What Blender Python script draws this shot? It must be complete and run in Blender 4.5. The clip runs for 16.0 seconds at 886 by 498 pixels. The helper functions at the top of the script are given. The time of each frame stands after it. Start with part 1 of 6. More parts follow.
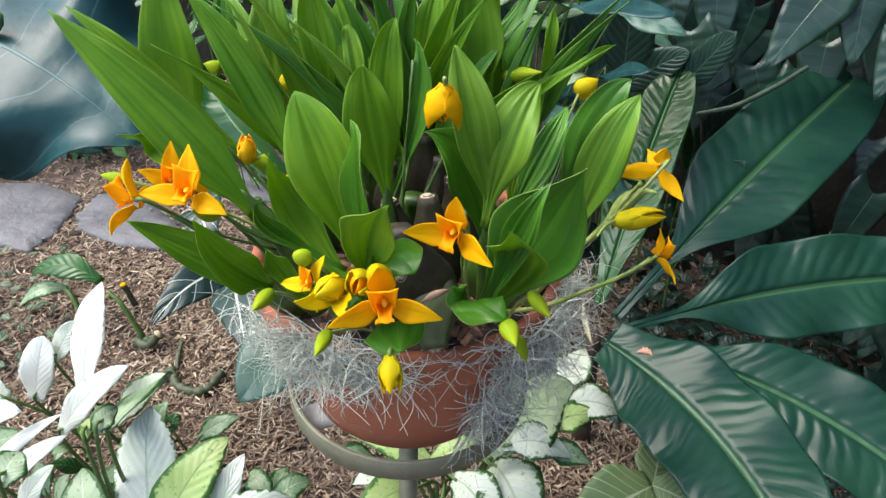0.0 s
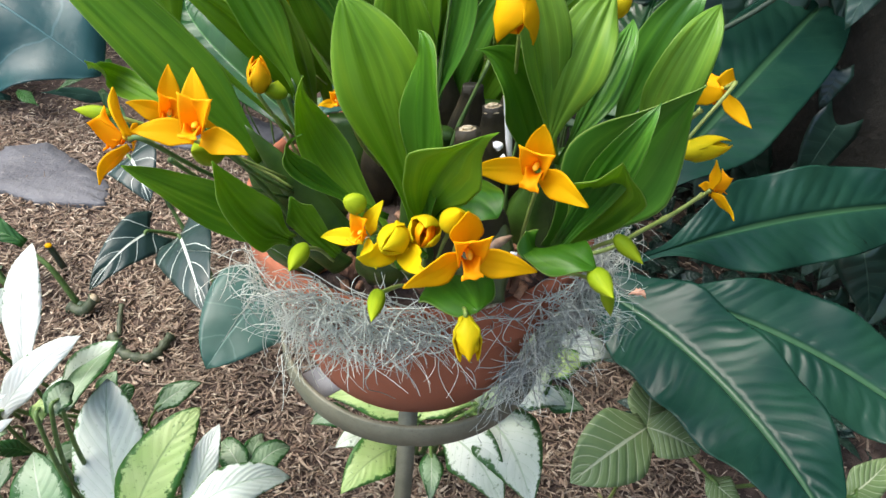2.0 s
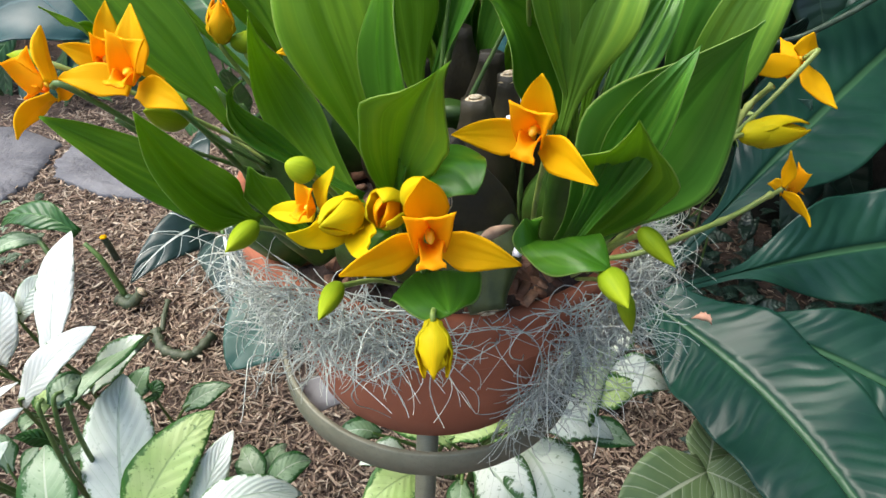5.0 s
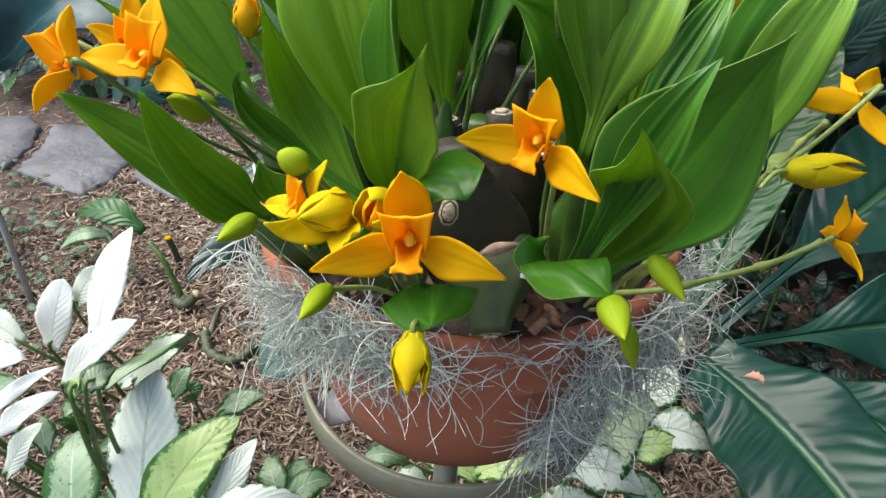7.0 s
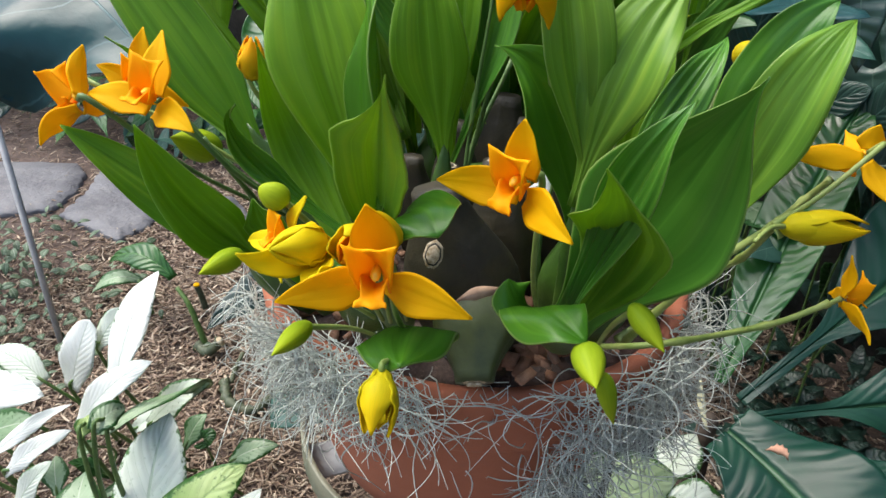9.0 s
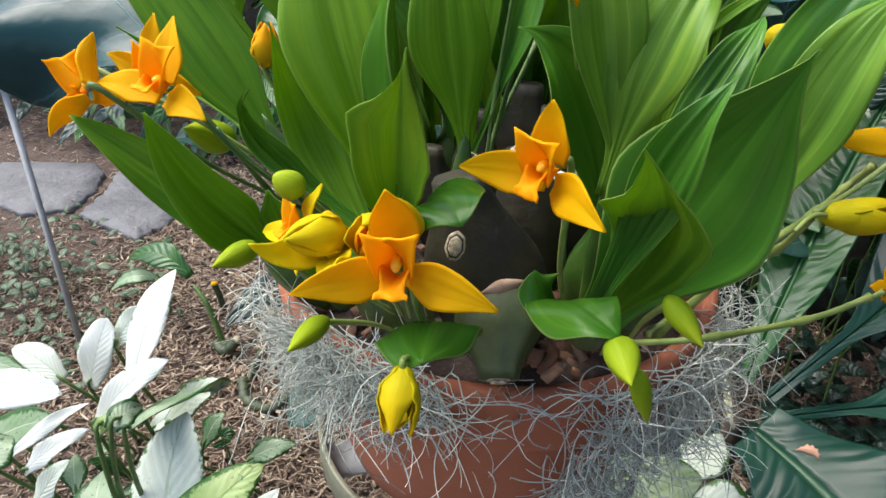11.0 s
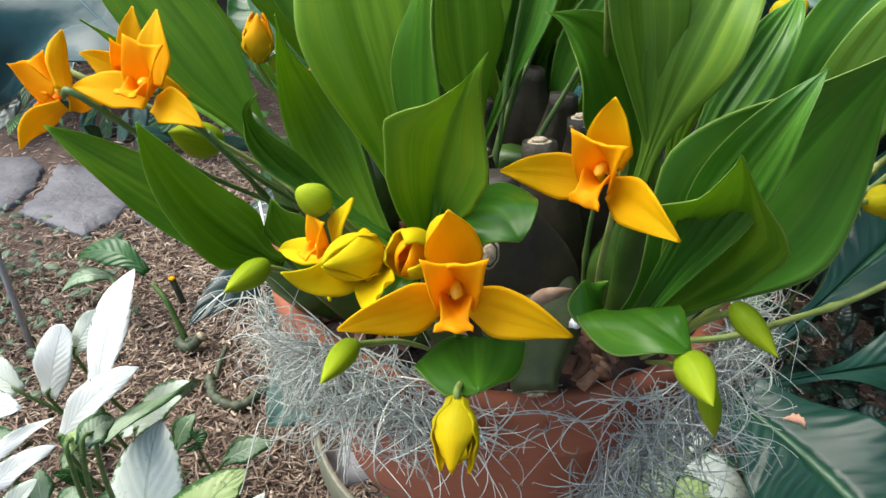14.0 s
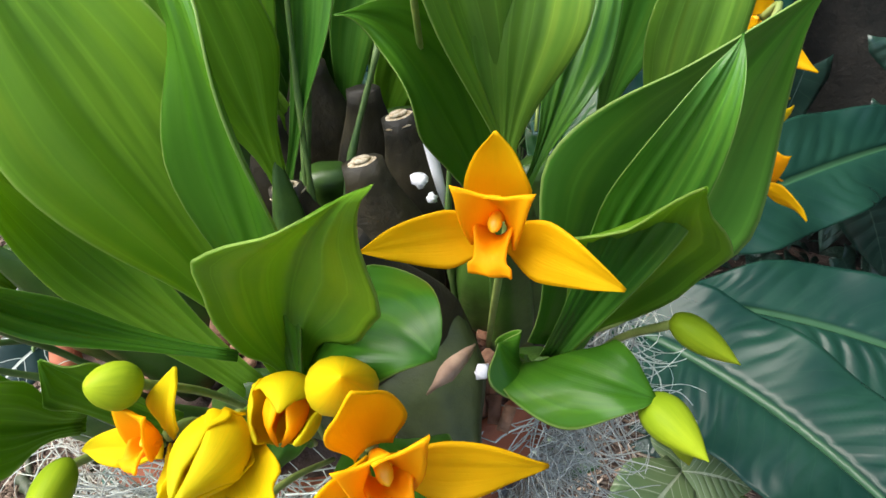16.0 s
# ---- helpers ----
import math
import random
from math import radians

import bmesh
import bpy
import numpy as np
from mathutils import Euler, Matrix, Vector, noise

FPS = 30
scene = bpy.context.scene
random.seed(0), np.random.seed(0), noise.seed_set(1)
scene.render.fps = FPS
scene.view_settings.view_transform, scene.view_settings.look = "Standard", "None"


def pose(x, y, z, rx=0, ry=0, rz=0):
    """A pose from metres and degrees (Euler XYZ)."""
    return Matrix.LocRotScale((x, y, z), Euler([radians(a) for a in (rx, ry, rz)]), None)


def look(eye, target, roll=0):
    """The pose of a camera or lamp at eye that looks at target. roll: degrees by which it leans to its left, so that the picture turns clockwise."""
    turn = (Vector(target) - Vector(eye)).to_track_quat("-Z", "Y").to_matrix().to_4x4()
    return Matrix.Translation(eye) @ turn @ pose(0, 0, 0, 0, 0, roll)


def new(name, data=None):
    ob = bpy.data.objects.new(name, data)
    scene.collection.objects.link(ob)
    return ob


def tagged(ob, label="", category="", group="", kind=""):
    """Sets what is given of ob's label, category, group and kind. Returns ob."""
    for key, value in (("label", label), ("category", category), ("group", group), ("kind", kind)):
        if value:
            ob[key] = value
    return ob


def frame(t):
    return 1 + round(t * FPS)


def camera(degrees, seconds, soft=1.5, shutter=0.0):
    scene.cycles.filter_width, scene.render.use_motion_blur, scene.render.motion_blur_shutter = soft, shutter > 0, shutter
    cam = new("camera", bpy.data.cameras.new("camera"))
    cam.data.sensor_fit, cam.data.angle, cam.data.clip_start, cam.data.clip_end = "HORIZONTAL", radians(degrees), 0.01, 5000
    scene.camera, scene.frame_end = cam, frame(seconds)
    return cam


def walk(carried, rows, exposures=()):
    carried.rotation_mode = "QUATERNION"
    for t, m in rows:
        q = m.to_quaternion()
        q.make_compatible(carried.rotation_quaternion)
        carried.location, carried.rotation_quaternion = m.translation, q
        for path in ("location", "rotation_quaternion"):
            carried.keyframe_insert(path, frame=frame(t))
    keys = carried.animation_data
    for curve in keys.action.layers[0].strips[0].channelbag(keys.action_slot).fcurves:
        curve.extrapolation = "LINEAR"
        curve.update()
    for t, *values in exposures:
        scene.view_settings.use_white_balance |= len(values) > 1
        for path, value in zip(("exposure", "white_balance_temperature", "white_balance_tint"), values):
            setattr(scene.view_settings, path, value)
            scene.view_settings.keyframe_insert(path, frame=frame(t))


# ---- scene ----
cam = camera(64.4, 16.0)
PATH = [
    (0, (0.1938, 0.1062, 1.3634), (0.0824, 1.4586, 0.3392), 2.20),
    (0.5, (0.1598, 0.1283, 1.3481), (0.0884, 1.4323, 0.2601), 1.20),
    (1, (0.1334, 0.1403, 1.3260), (0.1505, 1.4305, 0.2193), 2.70),
    (1.5, (0.0969, 0.1496, 1.3141), (0.1538, 1.4357, 0.2031), 4.00),
    (2, (0.0859, 0.1675, 1.3030), (0.1759, 1.4476, 0.1887), 5.60),
    (2.5, (0.0960, 0.1810, 1.2843), (0.1309, 1.4951, 0.2065), 5.70),
    (3, (0.1249, 0.1895, 1.2631), (0.1462, 1.5232, 0.2099), 5.90),
    (3.5, (0.1351, 0.2031, 1.2487), (0.1003, 1.5181, 0.1717), 5.10),
    (4, (0.1368, 0.2133, 1.2461), (0.0960, 1.5138, 0.1513), 4.20),
    (4.2, (0.1360, 0.2167, 1.2427), (0.0918, 1.5121, 0.1419), 4.00),
    (6.3, (0.1802, 0.2516, 1.2155), (-0.0391, 1.5563, 0.1479), 3.20),
    (6.5, (0.1819, 0.2499, 1.2138), (-0.0459, 1.5563, 0.1505), 3.60),
    (7, (0.1853, 0.2490, 1.2079), (-0.0918, 1.5682, 0.1717), 3.80),
    (7.5, (0.1938, 0.2507, 1.2019), (-0.1224, 1.5980, 0.2159), 4.30),
    (8, (0.2014, 0.2533, 1.2002), (-0.1470, 1.6184, 0.2490), 4.20),
    (8.5, (0.2082, 0.2533, 1.2002), (-0.1691, 1.6252, 0.2695), 4.00),
    (9, (0.2142, 0.2541, 1.1993), (-0.1759, 1.6286, 0.2788), 3.70),
    (9.5, (0.2125, 0.2567, 1.1993), (-0.1955, 1.6278, 0.2813), 3.40),
    (10, (0.2108, 0.2584, 1.1943), (-0.2065, 1.6269, 0.2771), 3.00),
    (12.5, (0.2040, 0.2746, 1.1841), (-0.2338, 1.6209, 0.2422), 2.10),
    (13, (0.2006, 0.2754, 1.1832), (-0.2397, 1.6184, 0.2389), 1.90),
    (13.5, (0.1887, 0.2771, 1.1824), (-0.2439, 1.6193, 0.2329), 2.30),
    (14, (0.1598, 0.2856, 1.1832), (-0.1411, 1.6490, 0.2133), 2.60),
    (14.5, (0.1207, 0.3187, 1.1722), (0.0561, 1.6787, 0.1530), 1.50),
    (15, (0.1096, 0.3417, 1.1781), (0.1963, 1.6516, 0.0978), -0.50),
    (15.5, (0.1156, 0.3646, 1.1815), (0.2992, 1.6711, 0.1096), -2.60),
    (16, (0.1266, 0.3765, 1.1815), (0.3120, 1.6728, 0.0978), -3.20),
]
EXPOSURES = [(0.0, 1.20), (4.0, 1.17), (8.0, 1.10), (13.0, 1.08), (15.0, 1.15), (16.0, 1.28)]
walk(cam, [(t, look(eye, target, roll)) for t, eye, target, roll in PATH], EXPOSURES)

# ---- light: bright overcast sky over a shaded garden ----
world = bpy.data.worlds.new("sky")
world.use_nodes = True
scene.world = world
wn = world.node_tree
sky = wn.nodes.new("ShaderNodeTexSky")
sky.sky_type = "NISHITA"
sky.sun_disc = False
sky.sun_elevation, sky.sun_rotation = radians(58), radians(-70)
sky.air_density, sky.dust_density = 1.0, 3.0
wn.links.new(sky.outputs[0], wn.nodes["Background"].inputs[0])
wn.nodes["Background"].inputs[1].default_value = 0.15
sun_data = bpy.data.lights.new("sun", "SUN")
sun_data.energy, sun_data.angle, sun_data.color = 2.3, radians(50), (1.0, 0.97, 0.92)
sun = new("sun", sun_data)
sun.matrix_world = look((-2.0, 0.7, 3.6), (0.0, 0.9, 0.4))

# ---- materials ----
def nodes_of(name):
    m = bpy.data.materials.new(name)
    m.use_nodes = True
    return m, m.node_tree, m.node_tree.nodes["Principled BSDF"]


def node(tree, kind, **inputs):
    n = tree.nodes.new(kind)
    for key, value in inputs.items():
        n.inputs[key.replace("_", " ")].default_value = value
    return n


def mth(tree, op, a, b=None, c=None):
    n = tree.nodes.new("ShaderNodeMath")
    n.operation = op
    for i, v in enumerate((a, b, c)):
        if v is None:
            continue
        if isinstance(v, (int, float)):
            n.inputs[i].default_value = v
        else:
            tree.links.new(v, n.inputs[i])
    return n.outputs[0]


def mixc(tree, fac, a, b):
    n = tree.nodes.new("ShaderNodeMix")
    n.data_type = "RGBA"
    for sock, v in ((n.inputs[0], fac), (n.inputs[6], a), (n.inputs[7], b)):
        if isinstance(v, (int, float)):
            sock.default_value = v
        elif isinstance(v, tuple):
            sock.default_value = (*v, 1.0)
        else:
            tree.links.new(v, sock)
    return n.outputs[2]


def ramp(tree, value, lo, hi):
    n = tree.nodes.new("ShaderNodeMapRange")
    n.interpolation_type = "SMOOTHSTEP"
    tree.links.new(value, n.inputs[0])
    n.inputs[1].default_value, n.inputs[2].default_value = lo, hi
    return n.outputs[0]


def coords(tree, kind="Object", scale=(1, 1, 1)):
    tc = tree.nodes.new("ShaderNodeTexCoord")
    mp = tree.nodes.new("ShaderNodeMapping")
    mp.inputs["Scale"].default_value = scale
    tree.links.new(tc.outputs[kind], mp.inputs[0])
    return mp.outputs[0]


def noisy(tree, vec, scale, detail=4.0, rough=0.55):
    n = node(tree, "ShaderNodeTexNoise", Scale=scale, Detail=detail, Roughness=rough)
    if vec is not None:
        tree.links.new(vec, n.inputs["Vector"])
    return n.outputs[0]


def bump(tree, bsdf, height, strength, distance):
    n = tree.nodes.new("ShaderNodeBump")
    n.inputs["Strength"].default_value, n.inputs["Distance"].default_value = strength, distance
    tree.links.new(height, n.inputs["Height"])
    tree.links.new(n.outputs[0], bsdf.inputs["Normal"])
    return n


def leaf_uv(tree):
    """Across the blade, -1 to 1, its absolute value, and along it, 0 to 1."""
    uv = tree.nodes.new("ShaderNodeUVMap")
    sep = tree.nodes.new("ShaderNodeSeparateXYZ")
    tree.links.new(uv.outputs[0], sep.inputs[0])
    x = mth(tree, "MULTIPLY_ADD", sep.outputs[0], 2.0, -1.0)
    return x, mth(tree, "ABSOLUTE", x), sep.outputs[1], uv.outputs[0]


def finish_leaf(m, tree, bsdf, colour, glow, clear, gloss, weight=0.5):
    """Gives the blade its colour, gloss and the light that comes through it."""
    tree.links.new(colour, bsdf.inputs["Base Color"])
    bsdf.inputs["Roughness"].default_value = gloss
    bsdf.inputs["Specular IOR Level"].default_value = weight
    tr = tree.nodes.new("ShaderNodeBsdfTranslucent")
    tinted = mixc(tree, 0.55, colour, glow)
    tree.links.new(tinted, tr.inputs[0])
    mx = tree.nodes.new("ShaderNodeMixShader")
    mx.inputs[0].default_value = clear
    tree.links.new(bsdf.outputs[0], mx.inputs[1])
    tree.links.new(tr.outputs[0], mx.inputs[2])
    tree.links.new(mx.outputs[0], tree.nodes["Material Output"].inputs[0])
    return m


def pleated(name, dark, light, glow, gloss=0.32, clear=0.3, ribs=7.0, shine=0.32):
    """A long orchid blade with parallel ribs, lighter streaks and a pale rim."""
    m, tree, b = nodes_of(name)
    x, ax, v, uv = leaf_uv(tree)
    obj = coords(tree)
    mp = tree.nodes.new("ShaderNodeMapping")
    mp.inputs["Scale"].default_value = (3.6, 0.6, 1.0)
    tree.links.new(uv, mp.inputs[0])
    streak = noisy(tree, mp.outputs[0], 2.0, 2.0)
    info = tree.nodes.new("ShaderNodeObjectInfo")
    patch = noisy(tree, obj, 16.0, 3.0)
    f = mth(tree, "ADD", mth(tree, "MULTIPLY", ramp(tree, streak, 0.34, 0.74), 0.34), mth(tree, "MULTIPLY", ramp(tree, patch, 0.32, 0.75), 0.48))
    f = mth(tree, "ADD", f, mth(tree, "MULTIPLY_ADD", info.outputs["Random"], 0.3, -0.12))
    col = mixc(tree, f, dark, light)
    band = tree.nodes.new("ShaderNodeMapping")
    band.inputs["Scale"].default_value = (2.6, 0.35, 1.0)
    tree.links.new(uv, band.inputs[0])
    shift = tree.nodes.new("ShaderNodeCombineXYZ")
    tree.links.new(mth(tree, "MULTIPLY", info.outputs["Random"], 37.0), shift.inputs[0])
    tree.links.new(shift.outputs[0], band.inputs["Location"])
    stripe = noisy(tree, band.outputs[0], 3.0, 2.0)
    col = mixc(tree, mth(tree, "MULTIPLY", ramp(tree, stripe, 0.55, 0.68), 0.28), col, (light[0] * 1.45, light[1] * 1.12, light[2]))
    col = mixc(tree, mth(tree, "MULTIPLY", ramp(tree, stripe, 0.46, 0.36), 0.45), col, tuple(c * 0.7 for c in dark))
    warp = mth(tree, "MULTIPLY_ADD", streak, 0.2, mth(tree, "MULTIPLY", info.outputs["Random"], 0.25))
    rib = mth(tree, "COSINE", mth(tree, "MULTIPLY", mth(tree, "ADD", x, warp), ribs * math.pi))
    line = ramp(tree, rib, 0.93, 1.0)
    col = mixc(tree, mth(tree, "MULTIPLY", line, 0.15), col, tuple(min(1, c * 1.8) for c in light))
    edge = ramp(tree, ax, 0.965, 0.995)
    col = mixc(tree, mth(tree, "MULTIPLY", edge, 0.5), col, (0.38, 0.5, 0.14))
    fine = mth(tree, "SINE", mth(tree, "MULTIPLY", x, 120.0))
    h = mth(tree, "ADD", mth(tree, "MULTIPLY_ADD", streak, 0.7, mth(tree, "MULTIPLY", rib, 0.16)), mth(tree, "ADD", mth(tree, "MULTIPLY", fine, 0.03), mth(tree, "MULTIPLY", noisy(tree, obj, 60.0), 0.8)))
    bump(tree, b, h, 0.3, 0.0007)
    return finish_leaf(m, tree, b, col, glow, clear, gloss, shine)


def veined(name, dark, light, vein, glow, count=12.0, slant=0.5, wide=0.1, mid=0.05, relief=0.003, gloss=0.3, clear=0.2, edge=None, margin=0.8, blot=0.0, vein_w=0.5, patch_scale=9.0, shine=0.45, uneven=0.0):
    """A blade with a midrib and side veins that run to the margin, raised between the veins. edge: another colour along the margin, with a ragged border."""
    m, tree, b = nodes_of(name)
    x, ax, v, uv = leaf_uv(tree)
    obj = coords(tree)
    wob = noisy(tree, obj, 22.0, 3.0)
    phase = mth(tree, "SUBTRACT", mth(tree, "MULTIPLY", v, count), mth(tree, "MULTIPLY", ax, slant * count * 0.3))
    phase = mth(tree, "ADD", phase, mth(tree, "MULTIPLY", wob, 0.35))
    if uneven:
        phase = mth(tree, "ADD", phase, mth(tree, "MULTIPLY", noisy(tree, obj, 6.0, 2.0), uneven * 1.6))
    wave = mth(tree, "COSINE", mth(tree, "MULTIPLY", phase, 2 * math.pi))
    side = ramp(tree, wave, 1.0 - wide, 1.0)
    rib = mth(tree, "SUBTRACT", 1.0, ramp(tree, ax, mid * 0.5, mid))
    patch = noisy(tree, obj, patch_scale, 4.0)
    col = mixc(tree, ramp(tree, patch, 0.3, 0.72), dark, light)
    col = mixc(tree, mth(tree, "MULTIPLY", side, vein_w), col, vein)
    col = mixc(tree, rib, col, vein)
    if edge is not None:
        rag = mth(tree, "ADD", ax, mth(tree, "MULTIPLY_ADD", noisy(tree, obj, 95.0, 4.0, 0.75), 0.9, -0.45))
        rag = mth(tree, "ADD", rag, mth(tree, "MULTIPLY", side, -0.10))
        col = mixc(tree, ramp(tree, rag, margin, margin + 0.1), col, edge)
        if blot:
            spot = noisy(tree, obj, 130.0, 2.0, 0.6)
            col = mixc(tree, mth(tree, "MULTIPLY", ramp(tree, spot, 0.62, 0.7), blot), col, edge)
    swell = mth(tree, "MULTIPLY", wave, -0.5)
    if uneven:
        swell = mth(tree, "MULTIPLY", ramp(tree, wave, -0.5, 1.0), -0.8)
        swell = mth(tree, "MULTIPLY", swell, mth(tree, "MULTIPLY_ADD", ramp(tree, noisy(tree, obj, 11.0, 2.0), 0.35, 0.68), uneven, 1.0 - uneven))
        swell = mth(tree, "MULTIPLY_ADD", noisy(tree, obj, 12.0, 1.0), uneven * 0.6, swell)
    if uneven:
        swell = mth(tree, "MULTIPLY", swell, ramp(tree, v, 0.10, 0.36))
    h = mth(tree, "ADD", swell, mth(tree, "MULTIPLY", rib, -0.8))
    h = mth(tree, "ADD", h, mth(tree, "MULTIPLY", noisy(tree, obj, 70.0), 0.12 if uneven else 0.35))
    bump(tree, b, h, 0.5, relief)
    return finish_leaf(m, tree, b, col, glow, clear, gloss, shine)


def petal_mat(name, base, tip, glow, clear=0.35, gloss=0.42):
    m, tree, b = nodes_of(name)
    x, ax, v, uv = leaf_uv(tree)
    mp = tree.nodes.new("ShaderNodeMapping")
    mp.inputs["Scale"].default_value = (14.0, 1.0, 1.0)
    tree.links.new(uv, mp.inputs[0])
    streak = noisy(tree, mp.outputs[0], 2.0, 3.0)
    f = mth(tree, "ADD", mth(tree, "MULTIPLY", v, 0.7), mth(tree, "MULTIPLY_ADD", streak, 0.7, -0.3))
    col = mixc(tree, ramp(tree, f, 0.1, 0.9), base, tip)
    bump(tree, b, mth(tree, "ADD", streak, mth(tree, "MULTIPLY", noisy(tree, coords(tree), 400.0), 0.4)), 0.25, 0.0006)
    return finish_leaf(m, tree, b, col, glow, clear, gloss + 0.10, 0.09)


def plain(name, a, bcol, scale, rough, relief=0.0, relief_scale=80.0, metallic=0.0, fine=None):
    """A surface of two mixed tones with a fine relief."""
    m, tree, b = nodes_of(name)
    obj = coords(tree)
    f = ramp(tree, noisy(tree, obj, scale, 5.0, 0.6), 0.3, 0.7)
    col = mixc(tree, f, a, bcol)
    if fine is not None:
        col = mixc(tree, mth(tree, "MULTIPLY", ramp(tree, noisy(tree, obj, scale * 9, 4.0, 0.7), 0.5, 0.75), 0.6), col, fine)
    info = tree.nodes.new("ShaderNodeObjectInfo")
    tree.links.new(col, b.inputs["Base Color"])
    b.inputs["Roughness"].default_value = rough
    b.inputs["Metallic"].default_value = metallic
    if relief:
        bump(tree, b, noisy(tree, obj, relief_scale, 6.0, 0.65), 0.6, relief)
    return m


def chips_mat(name, tones, rough=0.85):
    """Loose chips: every one takes its own tone, with grain along it."""
    m, tree, b = nodes_of(name)
    geo = tree.nodes.new("ShaderNodeNewGeometry")
    cr = tree.nodes.new("ShaderNodeValToRGB")
    cr.color_ramp.elements[0].color = (*tones[0], 1)
    cr.color_ramp.elements[1].color = (*tones[-1], 1)
    for i, c in enumerate(tones[1:-1]):
        e = cr.color_ramp.elements.new((i + 1) / (len(tones) - 1))
        e.color = (*c, 1)
    tree.links.new(geo.outputs["Random Per Island"], cr.inputs[0])
    grain = noisy(tree, coords(tree), 220.0, 4.0, 0.7)
    col = mixc(tree, mth(tree, "MULTIPLY", ramp(tree, grain, 0.35, 0.75), 0.5), cr.outputs[0], tones[0])
    tree.links.new(col, b.inputs["Base Color"])
    b.inputs["Roughness"].default_value = rough
    bump(tree, b, grain, 0.6, 0.002)
    return m


ORCHID = pleated("orchid_leaf", (0.062, 0.190, 0.012), (0.200, 0.375, 0.024), (0.50, 0.74, 0.03), 0.40, 0.42, shine=0.20)
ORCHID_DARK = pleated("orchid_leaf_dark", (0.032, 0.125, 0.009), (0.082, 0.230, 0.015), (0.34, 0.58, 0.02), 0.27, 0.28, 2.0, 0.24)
ORCHID_PALE = pleated("orchid_leaf_pale", (0.095, 0.230, 0.022), (0.240, 0.420, 0.048), (0.50, 0.70, 0.04), 0.36, 0.34, 6.0, 0.26)
ORCHID_GLOSSY = pleated("orchid_leaf_glossy", (0.040, 0.150, 0.016), (0.105, 0.275, 0.030), (0.28, 0.55, 0.02), 0.28, 0.26, 5.0, 0.34)
SEPAL = petal_mat("sepal", (0.86, 0.47, 0.003), (0.80, 0.48, 0.004), (1.0, 0.66, 0.006), 0.34)
SEPAL_GREENISH = petal_mat("sepal_greenish", (0.80, 0.56, 0.004), (0.62, 0.56, 0.012), (0.95, 0.78, 0.012))
PETAL = petal_mat("petal", (1.0, 0.47, 0.004), (1.0, 0.52, 0.006), (1.0, 0.56, 0.012), 0.42)
LIP = petal_mat("lip", (1.0, 0.40, 0.003), (1.0, 0.47, 0.006), (1.0, 0.45, 0.012))
COLUMN = plain("column", (0.95, 0.55, 0.012), (0.92, 0.46, 0.008), 200.0, 0.4)
BUD_GREEN = petal_mat("bud_green", (0.22, 0.33, 0.012), (0.36, 0.45, 0.018), (0.5, 0.62, 0.03), 0.2, 0.35)
BUD_YELLOW = petal_mat("bud_yellow", (0.58, 0.50, 0.010), (0.84, 0.56, 0.006), (0.85, 0.6, 0.02), 0.25, 0.35)
BUD_ORANGE = petal_mat("bud_orange", (0.62, 0.42, 0.008), (0.88, 0.38, 0.004), (0.9, 0.5, 0.01), 0.25, 0.38)
STEM = plain("stem_green", (0.18, 0.26, 0.05), (0.30, 0.36, 0.10), 60.0, 0.5, 0.0006, 300.0)
VINE_STEM = plain("vine_stem", (0.022, 0.05, 0.03), (0.05, 0.085, 0.05), 40.0, 0.5, 0.001, 150.0)
STEM_DARK = plain("stem_dark", (0.06, 0.13, 0.03), (0.12, 0.2, 0.05), 60.0, 0.5, 0.0006, 300.0)
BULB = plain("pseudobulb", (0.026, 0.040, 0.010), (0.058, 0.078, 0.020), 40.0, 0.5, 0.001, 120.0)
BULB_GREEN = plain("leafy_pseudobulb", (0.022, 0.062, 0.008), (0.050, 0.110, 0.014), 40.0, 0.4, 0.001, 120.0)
# bulb colour darkened for the shade between the shoots, also in scar rings
BULB_DARK = plain("dark_pseudobulb", (0.013, 0.011, 0.005), (0.036, 0.029, 0.012), 40.0, 0.6, 0.002, 120.0)
SCAR = plain("scar", (0.28, 0.20, 0.10), (0.66, 0.58, 0.42), 420.0, 0.8, 0.001, 400.0, fine=(0.03, 0.02, 0.012))
SHEATH = plain("dry_sheath", (0.28, 0.17, 0.11), (0.48, 0.33, 0.22), 80.0, 0.75, 0.001, 250.0)
TERRACOTTA = plain("terracotta", (0.40, 0.125, 0.060), (0.47, 0.165, 0.085), 9.0, 0.82, 0.0008, 350.0, fine=(0.38, 0.14, 0.08))
METAL = plain("olive_metal", (0.165, 0.17, 0.115), (0.215, 0.215, 0.15), 30.0, 0.5, 0.0003, 300.0, metallic=0.15, fine=(0.14, 0.13, 0.09))
GREY_METAL = plain("grey_metal", (0.30, 0.31, 0.32), (0.38, 0.39, 0.40), 40.0, 0.62, 0.0003, 300.0, metallic=0.1)
MOSS = chips_mat("spanish_moss", ((0.34, 0.37, 0.32), (0.58, 0.62, 0.54), (0.76, 0.79, 0.69), (0.46, 0.50, 0.43)), 0.9)
BARK = chips_mat("bark", ((0.10, 0.045, 0.025), (0.30, 0.14, 0.075), (0.42, 0.24, 0.15), (0.22, 0.11, 0.06)), 0.85)
CHIPS = chips_mat("mulch", ((0.093, 0.067, 0.048), (0.372, 0.278, 0.200), (0.195, 0.139, 0.100), (0.614, 0.518, 0.392), (0.279, 0.187, 0.131), (0.121, 0.086, 0.063), (0.465, 0.355, 0.252)), 0.9)
